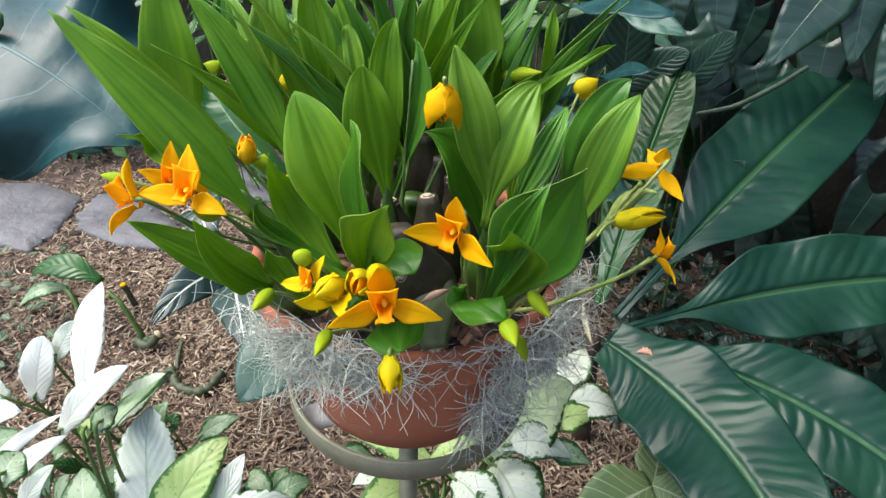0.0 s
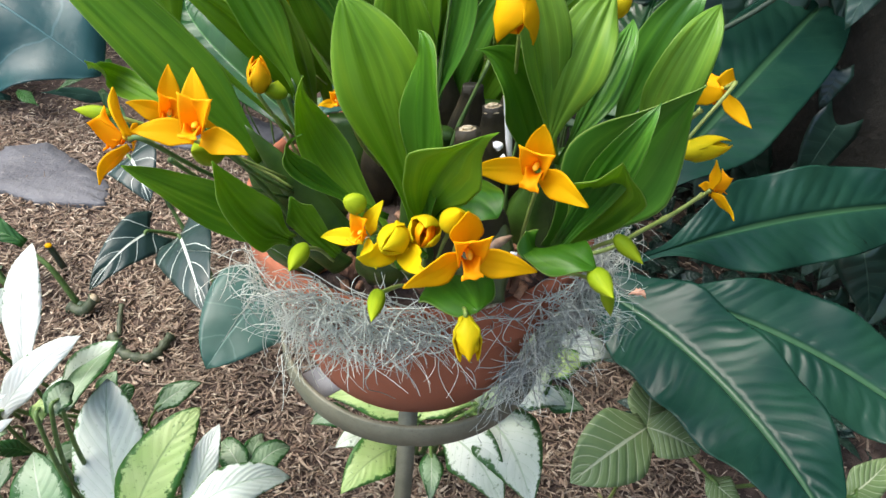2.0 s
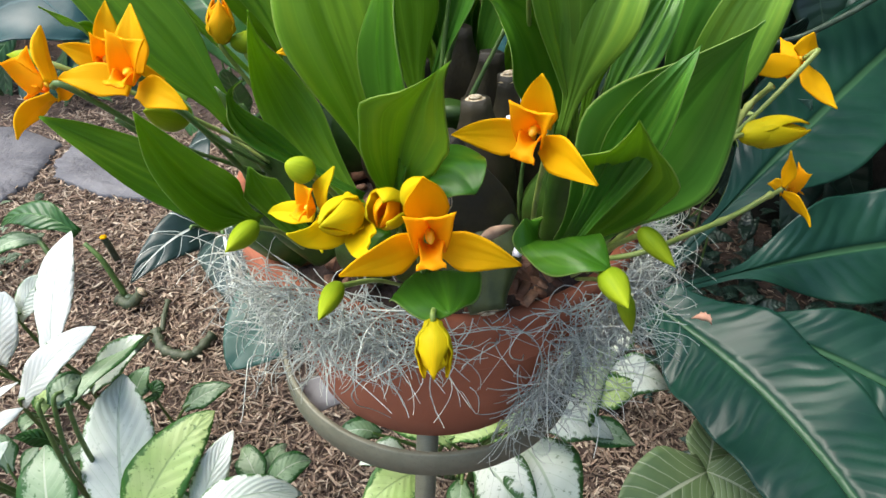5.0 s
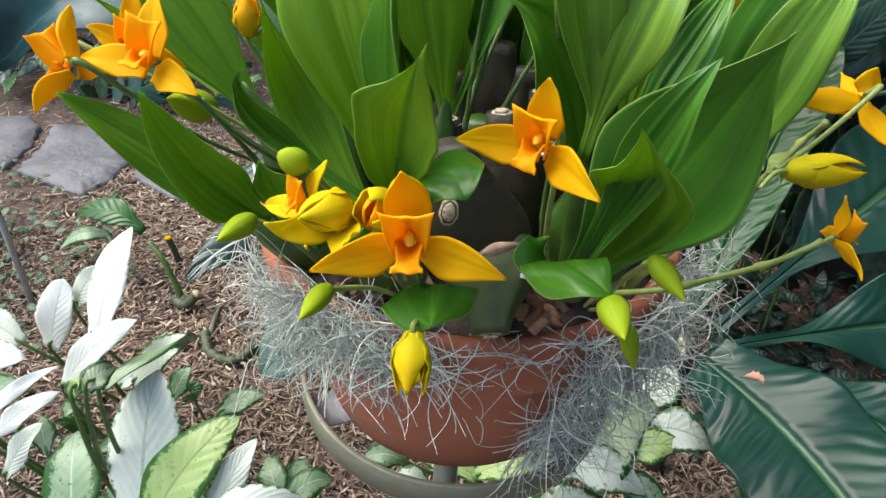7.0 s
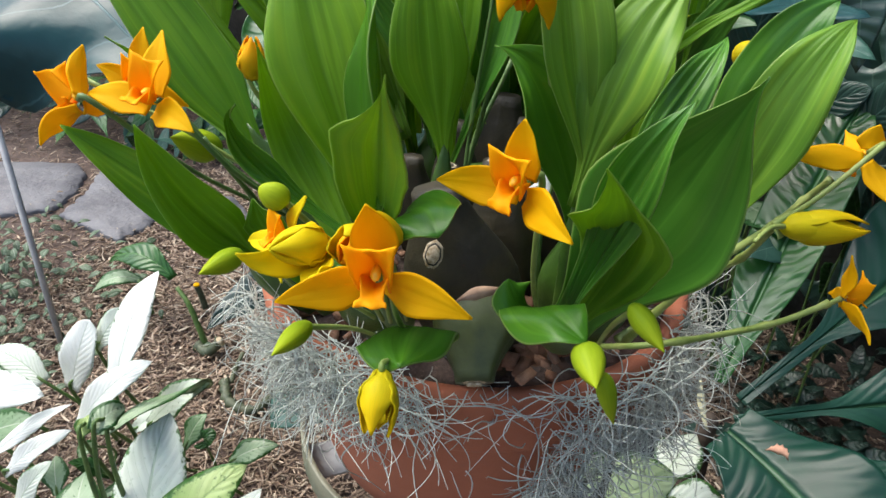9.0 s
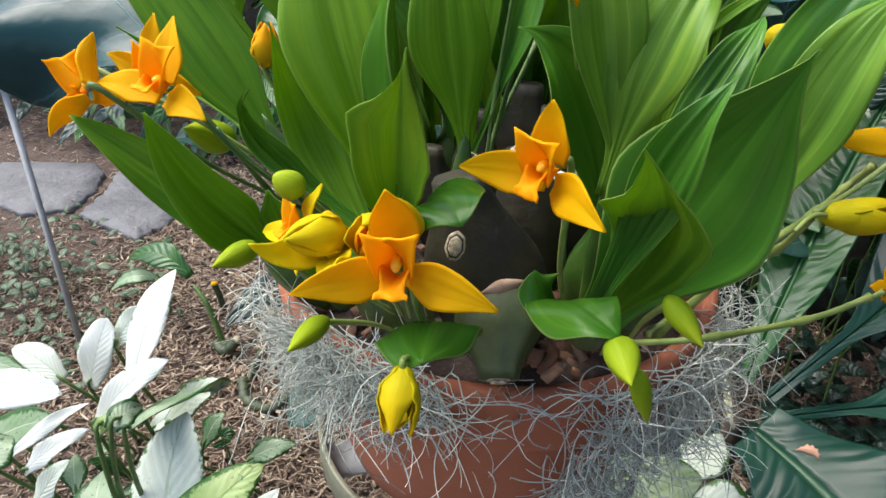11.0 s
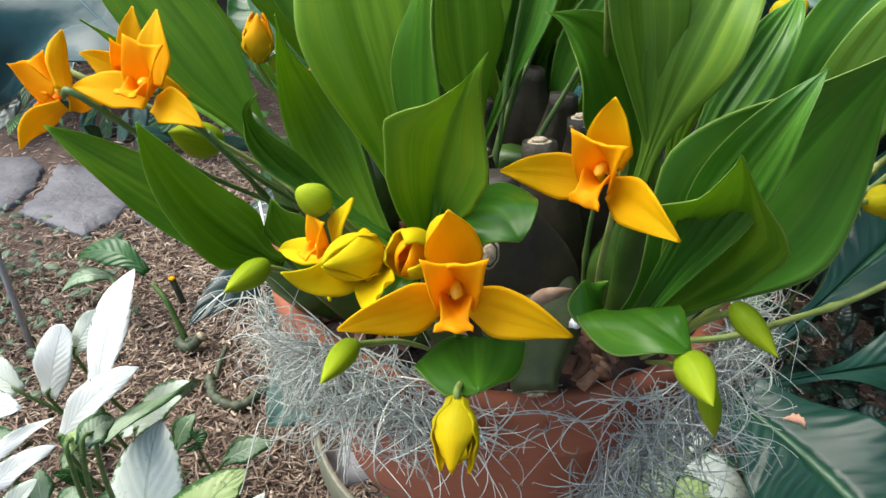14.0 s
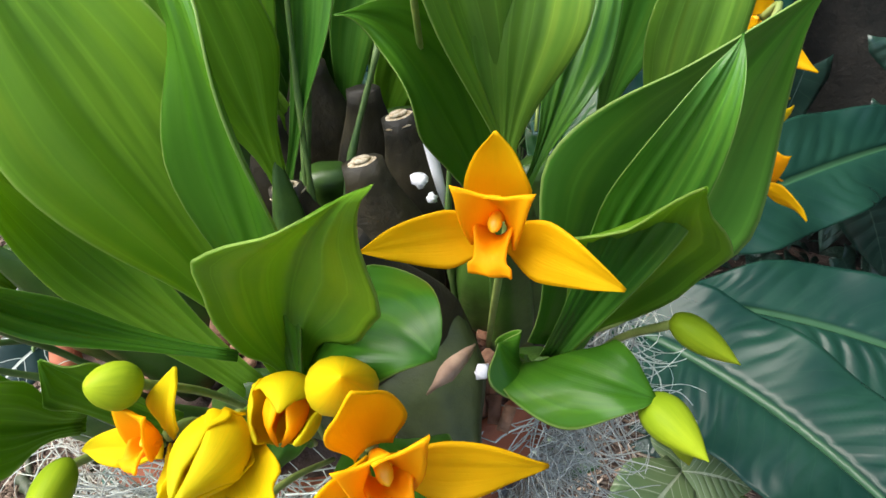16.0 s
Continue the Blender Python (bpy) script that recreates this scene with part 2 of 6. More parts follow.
SOIL = plain("soil", (0.055, 0.038, 0.030), (0.12, 0.085, 0.068), 40.0, 0.95, 0.012, 90.0, fine=(0.20, 0.14, 0.11))
SLATE = plain("slate", (0.070, 0.073, 0.085), (0.125, 0.128, 0.14), 7.0, 0.55, 0.014, 22.0, fine=(0.19, 0.18, 0.17))
PERLITE = plain("perlite", (0.75, 0.76, 0.80), (0.85, 0.86, 0.88), 200.0, 0.9, 0.002, 500.0)
WHITE_PLASTIC = plain("white_plastic", (0.72, 0.74, 0.76), (0.82, 0.83, 0.84), 60.0, 0.4)
BIRDNEST = veined("birdnest_leaf", (0.007, 0.034, 0.024), (0.013, 0.052, 0.032), (0.034, 0.095, 0.044), (0.05, 0.15, 0.04), 15.0, 0.45, 0.02, 0.075, 0.0012, 0.27, 0.06, vein_w=0.10, shine=0.24, uneven=0.8)
BIRDNEST_LIGHT = veined("birdnest_light", (0.014, 0.075, 0.016), (0.030, 0.115, 0.024), (0.10, 0.24, 0.08), (0.1, 0.3, 0.06), 9.0, 0.25, 0.04, 0.05, 0.0012, 0.24, 0.15, vein_w=0.1, shine=0.45, uneven=0.6)
WHITE_LEAF = veined("white_dieffenbachia", (0.74, 0.77, 0.73), (0.85, 0.87, 0.85), (0.60, 0.66, 0.60), (0.8, 0.9, 0.7), 10.0, 1.1, 0.05, 0.05, 0.0007, 0.45, 0.3, edge=(0.04, 0.12, 0.03), margin=0.95, blot=0.05, vein_w=0.45)
WHITE_RIM = veined("pale_dieffenbachia", (0.64, 0.71, 0.62), (0.80, 0.83, 0.78), (0.50, 0.60, 0.47), (0.7, 0.9, 0.6), 10.0, 1.2, 0.05, 0.055, 0.0011, 0.42, 0.3, edge=(0.05, 0.15, 0.03), margin=0.90, blot=0.2, vein_w=0.6)
WHITE_EDGED = veined("green_edged_dieffenbachia", (0.55, 0.62, 0.50), (0.74, 0.78, 0.70), (0.42, 0.52, 0.36), (0.7, 0.9, 0.5), 9.0, 0.9, 0.04, 0.05, 0.0009, 0.42, 0.3, edge=(0.035, 0.12, 0.025), margin=0.78, blot=0.6, vein_w=0.6)
LIME_EDGED = veined("lime_dieffenbachia", (0.36, 0.52, 0.16), (0.55, 0.66, 0.30), (0.30, 0.42, 0.16), (0.7, 0.9, 0.3), 9.0, 0.9, 0.04, 0.05, 0.0010, 0.42, 0.3, edge=(0.035, 0.14, 0.02), margin=0.74, blot=0.7, vein_w=0.5)
WHITE_LIME = veined("cream_dieffenbachia", (0.50, 0.62, 0.34), (0.68, 0.76, 0.52), (0.44, 0.55, 0.30), (0.7, 0.9, 0.4), 9.0, 0.9, 0.04, 0.05, 0.0010, 0.42, 0.3, edge=(0.035, 0.13, 0.02), margin=0.80, blot=0.5, vein_w=0.5)
GREEN_EDGED = veined("grey_green_dieffenbachia", (0.18, 0.30, 0.15), (0.36, 0.46, 0.30), (0.45, 0.52, 0.38), (0.3, 0.5, 0.2), 9.0, 0.9, 0.05, 0.05, 0.0006, 0.4, 0.2, edge=(0.025, 0.10, 0.02), margin=0.66, blot=0.8, vein_w=0.3)
DARK_GREEN = veined("dark_green_leaf", (0.018, 0.075, 0.015), (0.035, 0.125, 0.022), (0.08, 0.2, 0.05), (0.1, 0.3, 0.04), 9.0, 0.6, 0.06, 0.05, 0.003, 0.33, 0.15, vein_w=0.3)
ALOCASIA = veined("alocasia_leaf", (0.010, 0.028, 0.024), (0.020, 0.048, 0.040), (0.62, 0.68, 0.60), (0.03, 0.08, 0.05), 4.0, 1.1, 0.014, 0.06, 0.003, 0.38, 0.05, vein_w=0.9)
BLUE_GREEN = veined("blue_green_leaf", (0.028, 0.085, 0.062), (0.055, 0.135, 0.10), (0.13, 0.23, 0.18), (0.08, 0.2, 0.1), 4.0, 0.5, 0.03, 0.03, 0.002, 0.38, 0.1, vein_w=0.35)
EAR_LEAF = veined("elephant_ear_leaf", (0.010, 0.044, 0.046), (0.022, 0.074, 0.076), (0.06, 0.14, 0.145), (0.05, 0.15, 0.1), 3.6, -0.4, 0.012, 0.012, 0.0035, 0.30, 0.06, vein_w=0.6, shine=0.26)
CALADIUM = veined("caladium_leaf", (0.13, 0.21, 0.08), (0.20, 0.29, 0.12), (0.46, 0.52, 0.34), (0.3, 0.4, 0.15), 9.0, 0.8, 0.09, 0.06, 0.003, 0.42, 0.25, vein_w=0.75, uneven=0.3)
CALATHEA = veined("striped_leaf", (0.014, 0.048, 0.036), (0.032, 0.085, 0.062), (0.085, 0.16, 0.125), (0.05, 0.12, 0.08), 11.0, 0.9, 0.20, 0.04, 0.004, 0.32, 0.08, vein_w=0.45, uneven=0.4)
VINE = veined("vine_leaf", (0.010, 0.034, 0.024), (0.024, 0.062, 0.042), (0.05, 0.10, 0.07), (0.03, 0.1, 0.05), 6.0, 0.5, 0.03, 0.03, 0.002, 0.34, 0.08, vein_w=0.4, shine=0.6)
WEED = veined("ground_leaf", (0.05, 0.10, 0.05), (0.14, 0.20, 0.12), (0.3, 0.36, 0.26), (0.2, 0.3, 0.1), 6.0, 0.6, 0.1, 0.08, 0.001, 0.5, 0.2, vein_w=0.5)
CANE = plain("old_cane", (0.030, 0.050, 0.024), (0.075, 0.090, 0.048), 50.0, 0.6, 0.001, 200.0, fine=(0.14, 0.12, 0.08))
# near-black stands in for the deep shade behind the plants
DARK_BACKING = plain("dark_backing", (0.010, 0.012, 0.010), (0.030, 0.028, 0.022), 6.0, 0.95, 0.03, 14.0, fine=(0.045, 0.035, 0.028))
ROOT = plain("aerial_root", (0.045, 0.034, 0.025), (0.09, 0.065, 0.045), 30.0, 0.85, 0.002, 90.0)
DRY = plain("dry_leaf", (0.40, 0.20, 0.13), (0.52, 0.30, 0.20), 60.0, 0.8, 0.001, 150.0)
PALE_SHEATH = plain("pale_sheath", (0.34, 0.33, 0.20), (0.45, 0.43, 0.28), 40.0, 0.6, 0.001, 150.0)

# ---- building blocks ----
def link_mesh(name, bm, material, parent=None, label=""):
    me = bpy.data.meshes.new(name)
    bm.normal_update()
    bm.to_mesh(me)
    bm.free()
    me.polygons.foreach_set("use_smooth", [True] * len(me.polygons))
    me.materials.append(material)
    ob = new(name, me)
    if parent is not None:
        ob.parent = parent
    if label:
        ob["label"] = label
    return ob


def part(name, bm, material, parent, label=""):
    return link_mesh(name, bm, material, parent, label)


def thing(name, label, category, group="", kind=""):
    return tagged(new(name), label, category, group, kind)


def smooth01(a, b, x):
    t = max(0.0, min(1.0, (x - a) / (b - a)))
    return t * t * (3 - 2 * t)


def shape_lance(v):
    return (0.30 + 0.70 * smooth01(0.0, 0.45, v)) * (1 - smooth01(0.36, 1.0, v)) ** 0.85


def shape_plicate(v):
    return (0.16 + 0.84 * smooth01(0.06, 0.42, v)) * (max(0.0, 1 - max(0.0, (v - 0.42) / 0.58) ** 1.7) ** 0.95)


def shape_tall(v):
    return (0.20 + 0.80 * smooth01(0.04, 0.60, v)) * (max(0.0, 1 - max(0.0, (v - 0.55) / 0.45) ** 1.8) ** 0.9)


def shape_clasping(v):
    return (0.30 + 0.70 * smooth01(0.05, 0.30, v)) * (max(0.0, 1 - max(0.0, (v - 0.36) / 0.64) ** 1.6) ** 0.95)


def shape_oval(v):
    return (0.12 + 0.88 * smooth01(0, 0.42, v)) * max(0.0, 1 - max(0.0, (v - 0.4) / 0.6) ** 2.2) ** 0.75


def shape_broad(v):
    return (0.42 + 0.58 * smooth01(-0.02, 0.3, v)) * max(0.0, 1 - max(0.0, (v - 0.55) / 0.45) ** 2.2) ** 0.65


def shape_paddle(v):
    return (0.13 + 0.87 * smooth01(0.1, 0.5, v)) * max(0.0, 1 - max(0.0, (v - 0.6) / 0.4) ** 2.4) ** 0.6


def shape_petioled(v):
    return (0.09 + 0.91 * smooth01(0.16, 0.46, v)) * max(0.0, 1 - max(0.0, (v - 0.6) / 0.4) ** 2.4) ** 0.6


def shape_strap(v):
    return (0.14 + 0.86 * smooth01(-0.05, 0.42, v)) * max(0.0, 1 - max(0.0, (v - 0.6) / 0.4) ** 2.4) ** 0.6


def shape_heart(v):
    return min(1.0, 0.72 + 1.4 * v) * max(0.0, 1 - max(0.0, (v - 0.15) / 0.85) ** 1.35) ** 0.9


def shape_pointed(v):
    return (0.32 + 0.68 * smooth01(0, 0.42, v)) * max(0.0, 1 - max(0.0, (v - 0.32) / 0.68) ** 1.7) ** 0.95


def shape_leafy(v):
    return (0.45 + 0.55 * smooth01(0, 0.35, v)) * max(0.0, 1 - max(0.0, (v - 0.3) / 0.7) ** 1.9) ** 0.85


def shape_ovate(v):
    return (0.45 + 0.55 * smooth01(-0.05, 0.40, v)) * max(0.0, 1 - max(0.0, (v - 0.42) / 0.58) ** 2.3) ** 0.7


def shape_torn(v):
    if v < 0.68:
        return 0.17 + 0.83 * smooth01(0.02, 0.66, v)
    return 1.0 - 0.55 * (v - 0.68) / 0.12 if v < 0.80 else max(0.0, 0.45 * (1 - (v - 0.80) / 0.20) ** 1.2)


def shape_stub(v):
    return (0.42 + 0.58 * smooth01(0, 0.55, v)) * (1.0 if v < 0.8 else 1.0 - 0.9 * ((v - 0.8) / 0.2) ** 0.8)


def shape_sepal(v):
    return (0.52 + 0.48 * smooth01(0, 0.36, v)) * (max(0.0, 1 - max(0.0, (v - 0.34) / 0.66) ** 1.55) ** 0.98 + 0.03 * (v > 0.9) * (1 - v) * 10)


def shape_petal(v):
    return (0.50 + 0.50 * smooth01(0, 0.8, v)) * (1.0 if v < 0.9 else max(0.0, 1 - ((v - 0.9) / 0.1) ** 2) ** 0.5)


def blade(bm, base, mid, tip, width, face, shape=shape_lance, fold=0.25, cup=0.0, wave=0.0, waves=3.0, pleat=0.0, ribs=7, twist=0.0, lobe=0.0, thick=0.0008, nu=10, nv=16, seed=0, ragged=0.0, skew=0.0, side_ribs=None):
    """A leaf blade along a curve from base over mid to tip. face: the way its upper side looks. fold: how far its halves rise to a V, cup: how they curl,
    lobe: how far the margin sweeps back at the base, pleat: the depth of its ribs, skew: how far one half ends before the other,
    side_ribs: number, slant and depth of the swellings between the side veins."""
    base, mid, tip, face = Vector(base), Vector(mid), Vector(tip), Vector(face)
    ctrl = mid * 2 - (base + tip) * 0.5
    uvl = bm.loops.layers.uv.verify()
    rnd = random.Random(seed * 7919 + 13)
    ph, ph2 = rnd.uniform(0, 6.28), rnd.uniform(0, 6.28)
    top, low = [], []
    length = (mid - base).length + (tip - mid).length
    for j in range(nv + 1):
        v = j / nv
        p = base * (1 - v) ** 2 + ctrl * 2 * v * (1 - v) + tip * v * v
        tangent = ((ctrl - base) * (1 - v) + (tip - ctrl) * v).normalized()
        side = tangent.cross(face).normalized()
        if twist:
            side = Matrix.Rotation(twist * v, 3, tangent) @ side
        up = side.cross(tangent).normalized()
        half = max(0.0004, width * 0.5 * shape(v))
        row_t, row_l = [], []
        for i in range(nu + 1):
            u = 2 * i / nu - 1
            au = abs(u)
            lift = half * (fold * au - cup * au * au)
            lift += wave * au * au * math.sin(waves * 6.28 * v + ph + (1.7 if u < 0 else 0.0)) * min(1.0, half * 4 / max(width, 1e-6))
            if pleat:
                fold_here = noise.noise(Vector((u * ribs + seed * 1.7, v * 0.7, seed * 0.37))) + 0.45 * noise.noise(Vector((u * ribs * 2.3, v * 1.1, seed * 0.9)))
                lift += pleat * 2.2 * fold_here * min(1.0, half * 3 / max(width, 1e-6)) * (1 - 0.5 * au)
            if side_ribs:
                number, slant, depth = side_ribs
                phase = number * v - slant * au + 0.5 * noise.noise(Vector((v * 9, u * 2, seed))) + (0.37 if u < 0 else 0.0)
                crest = abs(math.sin(math.pi * phase))
                strength = 0.55 + 0.9 * noise.noise(Vector((v * 6 + 5, u * 1.5, seed * 3)))
                lift += depth * max(0.1, strength) * (crest ** 0.7 - 0.5) * smooth01(0.05, 0.2, au) * (1 - 0.75 * smooth01(0.72, 1.0, au)) * min(1.0, half * 3 / max(width, 1e-6))
                lift -= depth * 1.6 * (1 - smooth01(0.0, 0.09, au))
            x = u * half
            if ragged:
                x *= 1 + ragged * math.sin(v * 37 + ph2 + u * 2) * au
            q = p + side * x + up * lift - tangent * (lobe * width * au ** 1.5 * (1 - v) ** 2)
            if skew:
                q += tangent * skew * length * (u - 1) * 0.5 * v * v
            if ragged and v > 0.78:
                q -= tangent * ragged * length * 0.6 * (0.5 + 0.5 * math.sin(u * 7 + ph)) * (v - 0.78) / 0.22
            row_t.append(bm.verts.new(q))
            row_l.append(bm.verts.new(q - up * thick))
        top.append(row_t)
        low.append(row_l)

    def quad(a, b, c, d, uvs):
        f = bm.faces.new((a, b, c, d))
        for loop, w in zip(f.loops, uvs):
            loop[uvl].uv = w

    for j in range(nv):
        for i in range(nu):
            w = [(i / nu, j / nv), ((i + 1) / nu, j / nv), ((i + 1) / nu, (j + 1) / nv), (i / nu, (j + 1) / nv)]
            quad(top[j][i], top[j][i + 1], top[j + 1][i + 1], top[j + 1][i], w)
            quad(low[j + 1][i], low[j + 1][i + 1], low[j][i + 1], low[j][i], w[::-1])
        for i, flip in ((0, False), (nu, True)):
            ring = (top[j][i], top[j + 1][i], low[j + 1][i], low[j][i])
            w = [(i / nu, j / nv), (i / nu, (j + 1) / nv), (i / nu, (j + 1) / nv), (i / nu, j / nv)]
            quad(*(ring[::-1] if flip else ring), w[::-1] if flip else w)
    for j, flip in ((0, True), (nv, False)):
        for i in range(nu):
            ring = (top[j][i], top[j][i + 1], low[j][i + 1], low[j][i])
            w = [(i / nu, j / nv), ((i + 1) / nu, j / nv), ((i + 1) / nu, j / nv), (i / nu, j / nv)]
            quad(*(ring[::-1] if flip else ring), w[::-1] if flip else w)
    return bm


def tube(bm, pts, r0, r1, sides=7, steps=5, nodes=0):
    """A round stalk through pts, tapering from r0 to r1. nodes: swellings along it."""
    pts = [Vector(p) for p in pts]
    uvl = bm.loops.layers.uv.verify()
    line = []
    for k in range(len(pts) - 1):
        a, b = pts[k], pts[k + 1]
        before = pts[k - 1] if k else a - (b - a)
        after = pts[k + 2] if k + 2 < len(pts) else b + (b - a)
        for s in range(steps):
            t = s / steps
            line.append(0.5 * ((2 * a) + (b - before) * t + (2 * before - 5 * a + 4 * b - after) * t * t + (3 * a - before - 3 * b + after) * t ** 3))
    line.append(pts[-1])
    rings, n = [], len(line)
    normal = None
    for k, p in enumerate(line):
        d = (line[min(k + 1, n - 1)] - line[max(k - 1, 0)]).normalized()
        if normal is None:
            normal = d.orthogonal().normalized()
        normal = (normal - d * normal.dot(d)).normalized()
        other = d.cross(normal)
        f = k / (n - 1)
        r = r0 + (r1 - r0) * f
        if nodes:
            r *= 1 + 0.45 * max(0.0, math.cos(f * nodes * 2 * math.pi)) ** 8
        rings.append([bm.verts.new(p + (normal * math.cos(6.2832 * i / sides) + other * math.sin(6.2832 * i / sides)) * r) for i in range(sides)])
    for k in range(n - 1):
        for i in range(sides):
            f = bm.faces.new((rings[k][i], rings[k][(i + 1) % sides], rings[k + 1][(i + 1) % sides], rings[k + 1][i]))
            for loop, w in zip(f.loops, ((i / sides, k / n), ((i + 1) / sides, k / n), ((i + 1) / sides, (k + 1) / n), (i / sides, (k + 1) / n))):
                loop[uvl].uv = w
    bm.faces.new(rings[0][::-1])
    bm.faces.new(rings[-1])
    return bm


def loft(bm, base, tip, radius, outline, sides=14, rings=14, ridges=0, depth=0.0, bend=(0, 0, 0), flat=1.0, face=(0, -1, 0)):
    """A closed body round the line from base to tip; outline(v) gives its radius."""
    base, tip, bend = Vector(base), Vector(tip), Vector(bend)
    uvl = bm.loops.layers.uv.verify()
    d = (tip - base).normalized()
    a = d.cross(Vector(face))
    a = a.normalized() if a.length > 1e-4 else d.orthogonal().normalized()
    b = a.cross(d)
    rows = []
    for j in range(rings + 1):
        v = j / rings
        p = base.lerp(tip, v) + bend * (4 * v * (1 - v))
        r = max(0.0002, radius * outline(v))
        rows.append([bm.verts.new(p + (a * math.cos(6.2832 * i / sides) + b * math.sin(6.2832 * i / sides) * flat) * r * (1 + depth * math.cos(ridges * 6.2832 * i / sides))) for i in range(sides)])
    for j in range(rings):
        for i in range(sides):
            f = bm.faces.new((rows[j][i], rows[j][(i + 1) % sides], rows[j + 1][(i + 1) % sides], rows[j + 1][i]))
            for loop, w in zip(f.loops, ((i / sides, j / rings), ((i + 1) / sides, j / rings), ((i + 1) / sides, (j + 1) / rings), (i / sides, (j + 1) / rings))):
                loop[uvl].uv = w
    bm.faces.new(rows[0][::-1])
    bm.faces.new(rows[-1])
    return bm


def turned(bm, outline, centre, sides=64):
    """A body of revolution about the vertical through centre; outline: (radius, height) round its section, closed."""
    rows = [[bm.verts.new((centre[0] + r * math.cos(6.2832 * i / sides), centre[1] + r * math.sin(6.2832 * i / sides), centre[2] + z)) for i in range(sides)] for r, z in outline]
    for j in range(len(rows)):
        nxt = rows[(j + 1) % len(rows)]
        for i in range(sides):
            bm.faces.new((rows[j][i], rows[j][(i + 1) % sides], nxt[(i + 1) % sides], nxt[i]))
    bmesh.ops.recalc_face_normals(bm, faces=bm.faces)
    return bm


def slab(bm, m, size, bevel=0.0):
    made = bmesh.ops.create_cube(bm, size=1.0, matrix=m @ Matrix.Diagonal((*size, 1)))
    if bevel:
        edges = list({e for v in made["verts"] for e in v.link_edges})
        bmesh.ops.bevel(bm, geom=edges, offset=bevel, segments=2, affect="EDGES")
    return bm



def bud_outline(v):
    return (max(0.0, 1 - ((0.34 - v) / 0.36) ** 2) ** 0.5) if v < 0.34 else (1 - ((v - 0.34) / 0.66) ** 1.7) ** 1.05


def bulb_outline(v):
    return (0.55 + 0.45 * smooth01(0, 0.35, v)) * (1 - 0.58 * smooth01(0.55, 1.0, v))

# ---- setting ----
POT = Vector((0.101, 0.752, 0.656))


def ground_height(x, y):
    return 0.012 * noise.noise(Vector((x * 2.1, y * 2.1, 0.0))) + 0.006 * noise.noise(Vector((x * 9.0, y * 9.0, 3.0)))


def build_ground():
    bm = bmesh.new()
    xs = [-400, -80, -20, -8, -4] + [-2.6 + 0.06 * i for i in range(81)] + [4, 8, 20, 80, 400]
    ys = [-400, -80, -20, -6, -2] + [-0.4 + 0.06 * i for i in range(66)] + [5, 9, 20, 80, 400]
    grid = [[bm.verts.new((x, y, ground_height(x, y) if abs(x) < 3 and -1 < y < 4 else 0.0)) for x in xs] for y in ys]
    for j in range(len(ys) - 1):
        for i in range(len(xs) - 1):
            bm.faces.new((grid[j][i], grid[j][i + 1], grid[j + 1][i + 1], grid[j + 1][i]))
    return tagged(link_mesh("ground", bm, SOIL), "brown garden soil under shredded bark mulch", "ground", kind="structure")


def build_mulch():
    rnd = random.Random(4)
    verts, faces = [], []
    for k in range(64000):
        x = rnd.uniform(-1.25, 0.75) if k % 4 else rnd.uniform(-1.5, 1.15)
        y = rnd.uniform(0.65, 2.2) if k % 4 else rnd.uniform(0.45, 2.35)
        if k > 58000:
            x, y = rnd.uniform(-2.6, -1.0), rnd.uniform(1.2, 3.4)
        length = rnd.uniform(0.012, 0.040) * (1.4 if rnd.random() < 0.10 else 0.75)
        wide, high = rnd.choice((rnd.uniform(0.0012, 0.003), rnd.uniform(0.0022, 0.0062))), rnd.uniform(0.0012, 0.003)
        z = ground_height(x, y) + rnd.uniform(0.001, 0.016)
        m = pose(x, y, z, rnd.gauss(0, 14), rnd.gauss(0, 14), rnd.uniform(0, 360))
        bend = rnd.uniform(-0.08, 0.08) * length
        n = len(verts)
        for a, sy, taper in ((-0.5, 0.0, 0.55), (0.0, 1.0, 1.0), (0.5, 0.0, 0.4)):
            for b, c in ((-0.5, -0.5), (0.5, -0.5), (0.5, 0.5), (-0.5, 0.5)):
                verts.append(m @ Vector((a * length, b * wide * taper + bend * sy, c * high)))
        for s in (0, 4):
            for i in range(4):
                faces.append((n + s + i, n + s + (i + 1) % 4, n + s + 4 + (i + 1) % 4, n + s + 4 + i))
        faces.append((n + 3, n + 2, n + 1, n))
        faces.append((n + 8, n + 9, n + 10, n + 11))
    me = bpy.data.meshes.new("mulch")
    me.from_pydata(verts, [], faces)
    me.materials.append(CHIPS)
    return tagged(new("mulch", me), "reddish brown shredded bark mulch over the bed", "mulch", kind="stuff")


